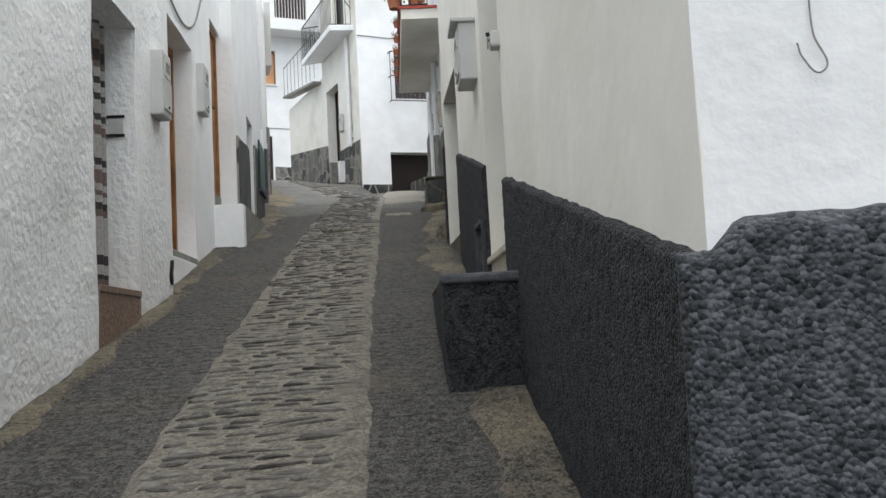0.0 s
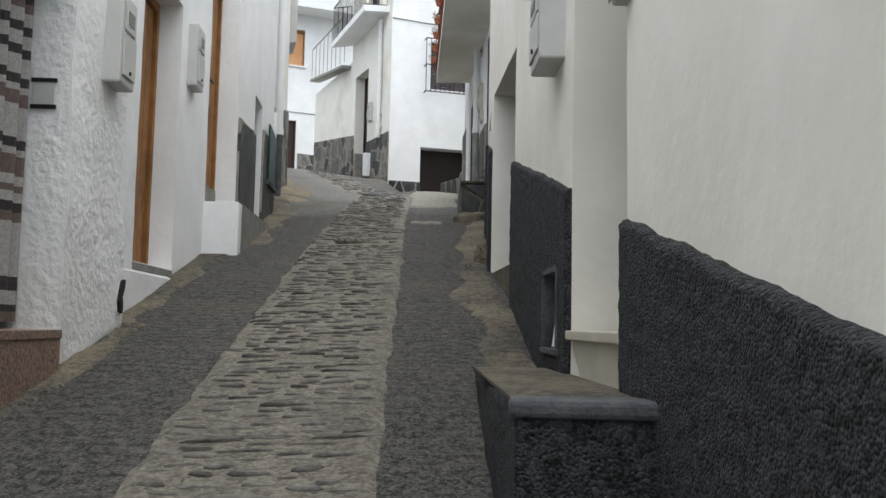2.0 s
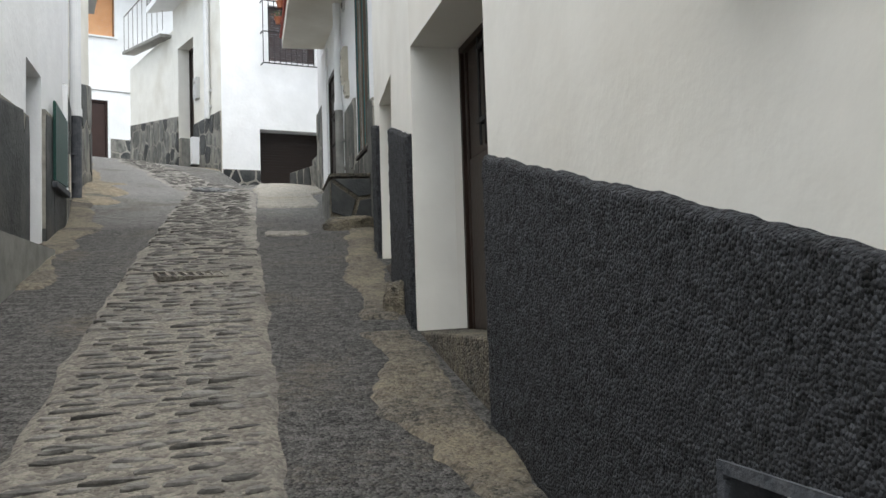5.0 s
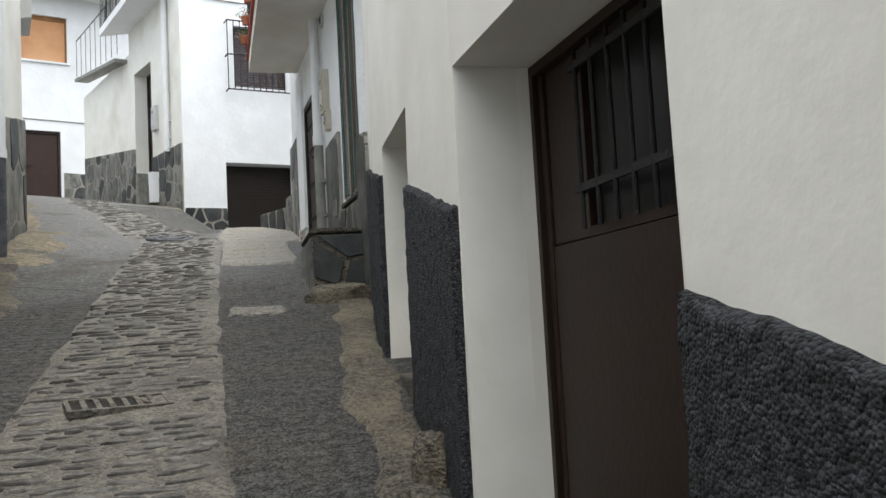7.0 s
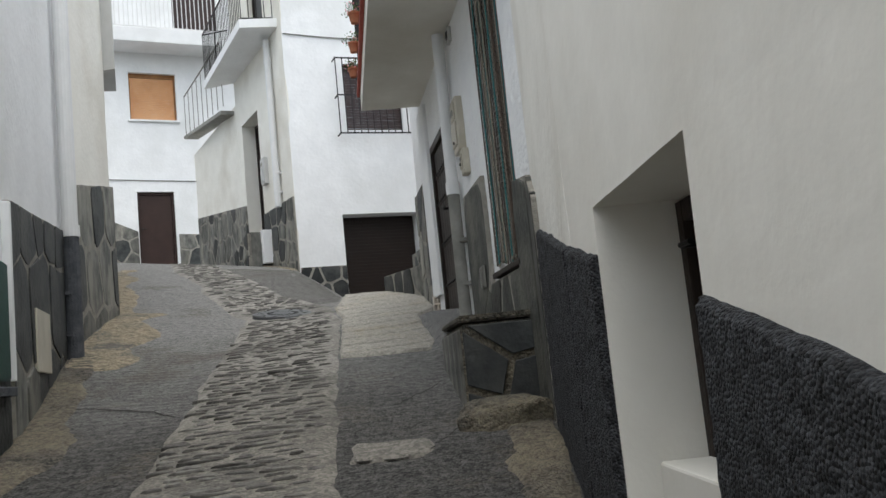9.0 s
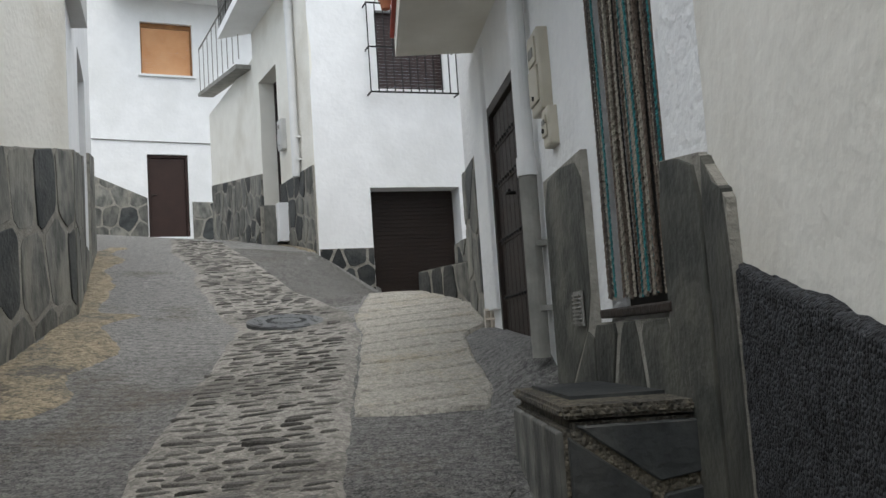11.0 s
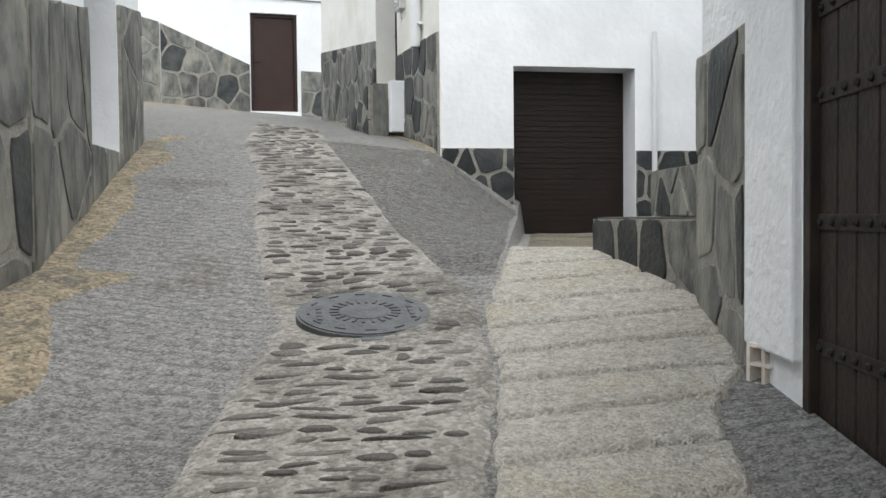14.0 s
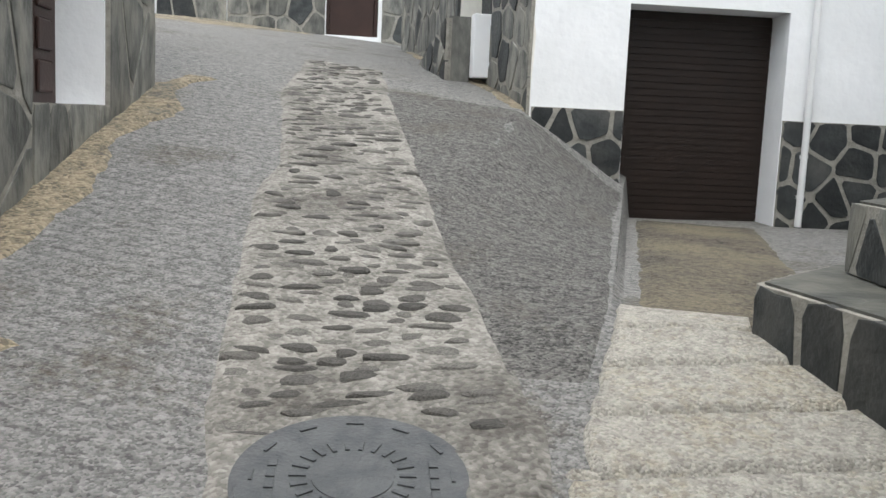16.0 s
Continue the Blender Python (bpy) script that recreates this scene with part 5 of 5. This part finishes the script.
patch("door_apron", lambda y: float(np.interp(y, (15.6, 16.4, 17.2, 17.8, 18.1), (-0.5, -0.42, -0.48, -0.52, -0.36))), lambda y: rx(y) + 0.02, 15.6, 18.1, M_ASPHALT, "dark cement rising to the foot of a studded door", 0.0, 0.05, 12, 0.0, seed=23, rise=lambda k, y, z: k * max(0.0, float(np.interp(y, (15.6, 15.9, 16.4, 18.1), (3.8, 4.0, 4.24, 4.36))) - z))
patch("court_paving", lambda y: kerb_x(y) + 0.08, lambda y: -0.45, 20.2, 24.8, M_EDGE, "dusty stone paving of the garage court", 0.015, 0.1, 8, 0.0, seed=4)
# worn sandy edges along the house walls
def edge(y0, y1, wallx, w, seed, side, mat=M_EDGE):
    f = lambda y: wallx(y)
    g = lambda y: wallx(y) + side * (w * (0.75 + 0.5 * noise.noise((y * 1.1, seed, 0))))
    a, b2 = (f, g) if side > 0 else (g, f)
    patch("worn_edge", a, b2, y0, y1, mat, "worn sandy cement along the foot of a house", 0.016, 0.06, 8, 0.08, seed=seed)


edge(-2, 7.5, lx, 0.2, 11, 1)
edge(7.5, 10.4, lambda y: lx(y) - 0.05, 0.38, 12, 1)
edge(11.0, 16.9, lx, 0.42, 13, 1)
edge(16.2, 19.2, lx, 0.75, 14, 1, M_SAND)
edge(19.0, 23.5, lx, 0.38, 15, 1, M_SAND)
edge(2.0, 4.5, rx, 0.38, 16, -1)
edge(6.6, 9.8, lambda y: rx(y) - 0.02, 0.40, 17, -1)
edge(10.0, 14.2, lambda y: rx(y) - 0.02, 0.36, 18, -1)
edge(24.4, 30.0, lambda y: float(np.interp(y, (24.365, 31.1), (-2.43, -5.66))), 0.25, 19, -1, M_SAND)
patch("sand_drift", lambda y: -9.6, lambda y: float(np.interp(y, (28.0, 29.5, 31.4), (-9.0, -8.1, -7.3))), 28.0, 31.5, M_SAND, "sandy verge below the far house", 0.014, 0.1, 10, 0.15, seed=27)
patch("cement_patch", lambda y: strip_r(y) + 0.03, lambda y: strip_r(y) + 0.35 + 0.12 * math.sin((y - 13.3) * 6), 13.35, 13.65, M_MORTAR, "pale cement patch in the street", 0.018, 0.03, 10, 0.03, seed=21)


# cracks in the street, the shade inside them painted as thin near-black strips
def crack(pts, w, seed):
    b2 = bmesh.new()
    rng = random.Random(seed)
    left, right = [], []
    for (xa, ya), (xb, yb) in zip(pts, pts[1:]):
        for i in range(8):
            k = i / 8
            x, y = xa + (xb - xa) * k + rng.uniform(-0.012, 0.012), ya + (yb - ya) * k + rng.uniform(-0.02, 0.02)
            z = height(x, y) + lump(x, y) + 0.006
            ww = w * rng.uniform(0.3, 1.0)
            left.append(b2.verts.new((x, y - ww, z)))
            right.append(b2.verts.new((x, y + ww, z + 0.004)))
    for i in range(len(left) - 1):
        b2.faces.new((left[i], left[i + 1], right[i + 1], right[i]))
    tagged(part("crack", b2, M_HOLLOWDARK), "near-black strip painted as the shade in an open crack in the street concrete", "crack", kind="structure")


crack([(-0.85, 13.35), (-0.55, 13.4), (-0.42, 13.62), (-0.26, 13.9)], 0.016, 1)
crack([(-0.70, 14.35), (-0.55, 14.6), (-0.36, 14.9)], 0.012, 2)
crack([(-2.9, 15.1), (-2.3, 14.9), (-2.0, 14.6)], 0.010, 3)
crack([(-0.52, 16.9), (-0.40, 17.2), (-0.30, 17.7)], 0.010, 4)

# drain grate
def drain():
    a, b2 = Vector((-1.409, 11.099, 0)), Vector((-1.017, 11.239, 0))
    z = height(-1.2, 11.2) + lump(-1.2, 11.2) + 0.02
    t = thing("drain_grate", "slotted mortar drain grate set in the cobbles", "drain", along(a, b2) @ pose(0, 0, z, 12, 0, 0))
    n = 7
    # shade below the slots painted as a shallow near-black box
    part("pit", one_box(0, 0.42, 0, 0.16, -0.06, 0.0), M_HOLLOWDARK, t)
    part("rim", box(box(box(one_box(-0.02, 0.44, -0.02, 0.0, -0.02, 0.012), -0.02, 0.44, 0.16, 0.18, -0.02, 0.012), -0.02, 0.0, 0.0, 0.16, -0.02, 0.012), 0.42, 0.44, 0.0, 0.16, -0.02, 0.012), M_MORTAR, t)
    for i in range(n - 1):
        x = 0.42 * (i + 1) / n
        part("bar", one_box(x - 0.012, x + 0.012, 0.001, 0.159, -0.02, 0.010), M_MORTAR, t)


drain()


# manhole cover
def manhole():
    c = Vector((-1.957, 18.80, 0))
    z = height(c.x, c.y) + lump(c.x, c.y)
    t = thing("manhole_cover", "round grey cast-iron manhole cover with raised marks", "manhole cover", Matrix.Translation((c.x, c.y, z + 0.02)) @ pose(0, 0, 0, 12.3, 0, 19))
    part("rim", tube(bmesh.new(), (0, 0, -0.03), (0, 0, 0.010), 0.322, 48), M_CASTIRON, t)
    part("disc", tube(bmesh.new(), (0, 0, 0.010), (0, 0, 0.016), 0.308, 48), M_CASTIRON, t)
    part("centre_ring", tube(bmesh.new(), (0, 0, 0.016), (0, 0, 0.019), 0.11, 32), M_CASTIRON, t)
    for rad, n, wdt, hgt in ((0.145, 22, 0.012, 0.045), (0.265, 12, 0.05, 0.010)):
        for i in range(n):
            a = 2 * math.pi * i / n
            ob = part("raised_bar", one_box(-hgt / 2, hgt / 2, -wdt / 2, wdt / 2, 0.016, 0.021), M_CASTIRON, t)
            ob.matrix_basis = pose(0, 0, 0, 0, 0, math.degrees(a)) @ Matrix.Translation((rad, 0, 0))
    for sx in (-1, 1):
        for i in range(4):
            ob = part("raised_letter_bar", one_box(-0.012, 0.012, -0.02, 0.02, 0.016, 0.021), M_CASTIRON, t)
            ob.matrix_basis = Matrix.Translation((sx * 0.215, -0.09 + i * 0.05, 0))
    part("lifting_lug", one_box(-0.05, 0.05, -0.37, -0.30, -0.02, 0.008, 0.006), M_CASTIRON, t)


manhole()


# cobbles set across the strip
def cobble_shape(rng):
    n = 9
    b2 = bmesh.new()
    lay = []
    for k, (sc, z) in enumerate(((1.0, -0.02), (0.96, 0.008), (0.72, 0.017))):
        lay.append([])
        for i in range(n):
            a = 2 * math.pi * i / n
            w = 1 + (0.18 * math.sin(a * 2 + k0[0]) + 0.12 * math.sin(a * 3 + k0[1]))
            lay[-1].append(b2.verts.new((0.5 * sc * w * math.copysign(abs(math.cos(a)) ** 0.75, math.cos(a)), 0.5 * sc * w * math.sin(a), z)))
    for k in range(2):
        for i in range(n):
            j = (i + 1) % n
            b2.faces.new((lay[k][i], lay[k][j], lay[k + 1][j], lay[k + 1][i]))
    b2.faces.new(lay[2])
    return b2


rng = random.Random(77)
shapes = []
for q in range(10):
    k0 = (rng.uniform(0, 6), rng.uniform(0, 6))
    ob = part("cobble", cobble_shape(rng), M_COBBLE)
    shapes.append(ob.data)
    bpy.data.objects.remove(ob)
bed = bpy.data.objects["cobble_bed"]
rest_v, rest_f = [], []
count = 0
y = -3.3
while y < 25.2:
    a, c = strip_l(y) + 0.04, strip_r(y) - 0.10
    x = a + rng.uniform(0.0, 0.12)
    while x < c:
        ln = rng.choice((rng.uniform(0.07, 0.14), rng.uniform(0.12, 0.26)))
        if x + ln > c + 0.05:
            break
        cx, cy = x + ln / 2, y + rng.uniform(-0.025, 0.025)
        x += ln + rng.uniform(0.0, 0.07)
        if rng.random() < 0.05 or math.hypot(cx + 1.957, cy - 18.8) < 0.42 or (abs(cx + 1.2) < 0.3 and abs(cy - 11.22) < 0.2):
            continue
        wd = rng.uniform(0.04, 0.085) if cy > 18.2 else rng.choice((rng.uniform(0.02, 0.04), rng.uniform(0.03, 0.06)))
        if cy > 18.2:
            ln = min(ln, 0.17)
        slope = math.degrees(math.atan2(street(cx, cy + 0.1) - street(cx, cy - 0.1), 0.2))
        mm = Matrix.Translation((cx, cy, height(cx, cy) + lump(cx, cy) + (0.0115 if cy < 16 else 0.0085) + rng.uniform(-0.004, 0.003))) @ pose(0, 0, 0, slope + rng.uniform(-5, 9), rng.uniform(-3, 3), 12 + rng.uniform(-10, 10) if cy < 19 else 20 + rng.uniform(-10, 10)) @ Matrix.Diagonal((ln, wd, rng.uniform(0.6, 1.05), 1))
        me = rng.choice(shapes)
        if 14.6 < cy < 21.0 and count < 300:
            ob = new("cobble", me)
            ob.parent = bed
            ob.matrix_basis = mm
            count += 1
        else:
            o = len(rest_v)
            rest_v += [tuple(mm @ v.co) for v in me.vertices]
            rest_f += [tuple(o + i for i in p.vertices) for p in me.polygons]
    y += rng.uniform(0.062, 0.098) if y < 18.2 else rng.uniform(0.07, 0.1)
me = bpy.data.meshes.new("cobbles")
me.from_pydata(rest_v, [], rest_f)
me.materials.append(M_COBBLES)
ob = tagged(new("cobbles", me), "grey river stones set on edge in pale mortar", "cobbles", kind="stuff")
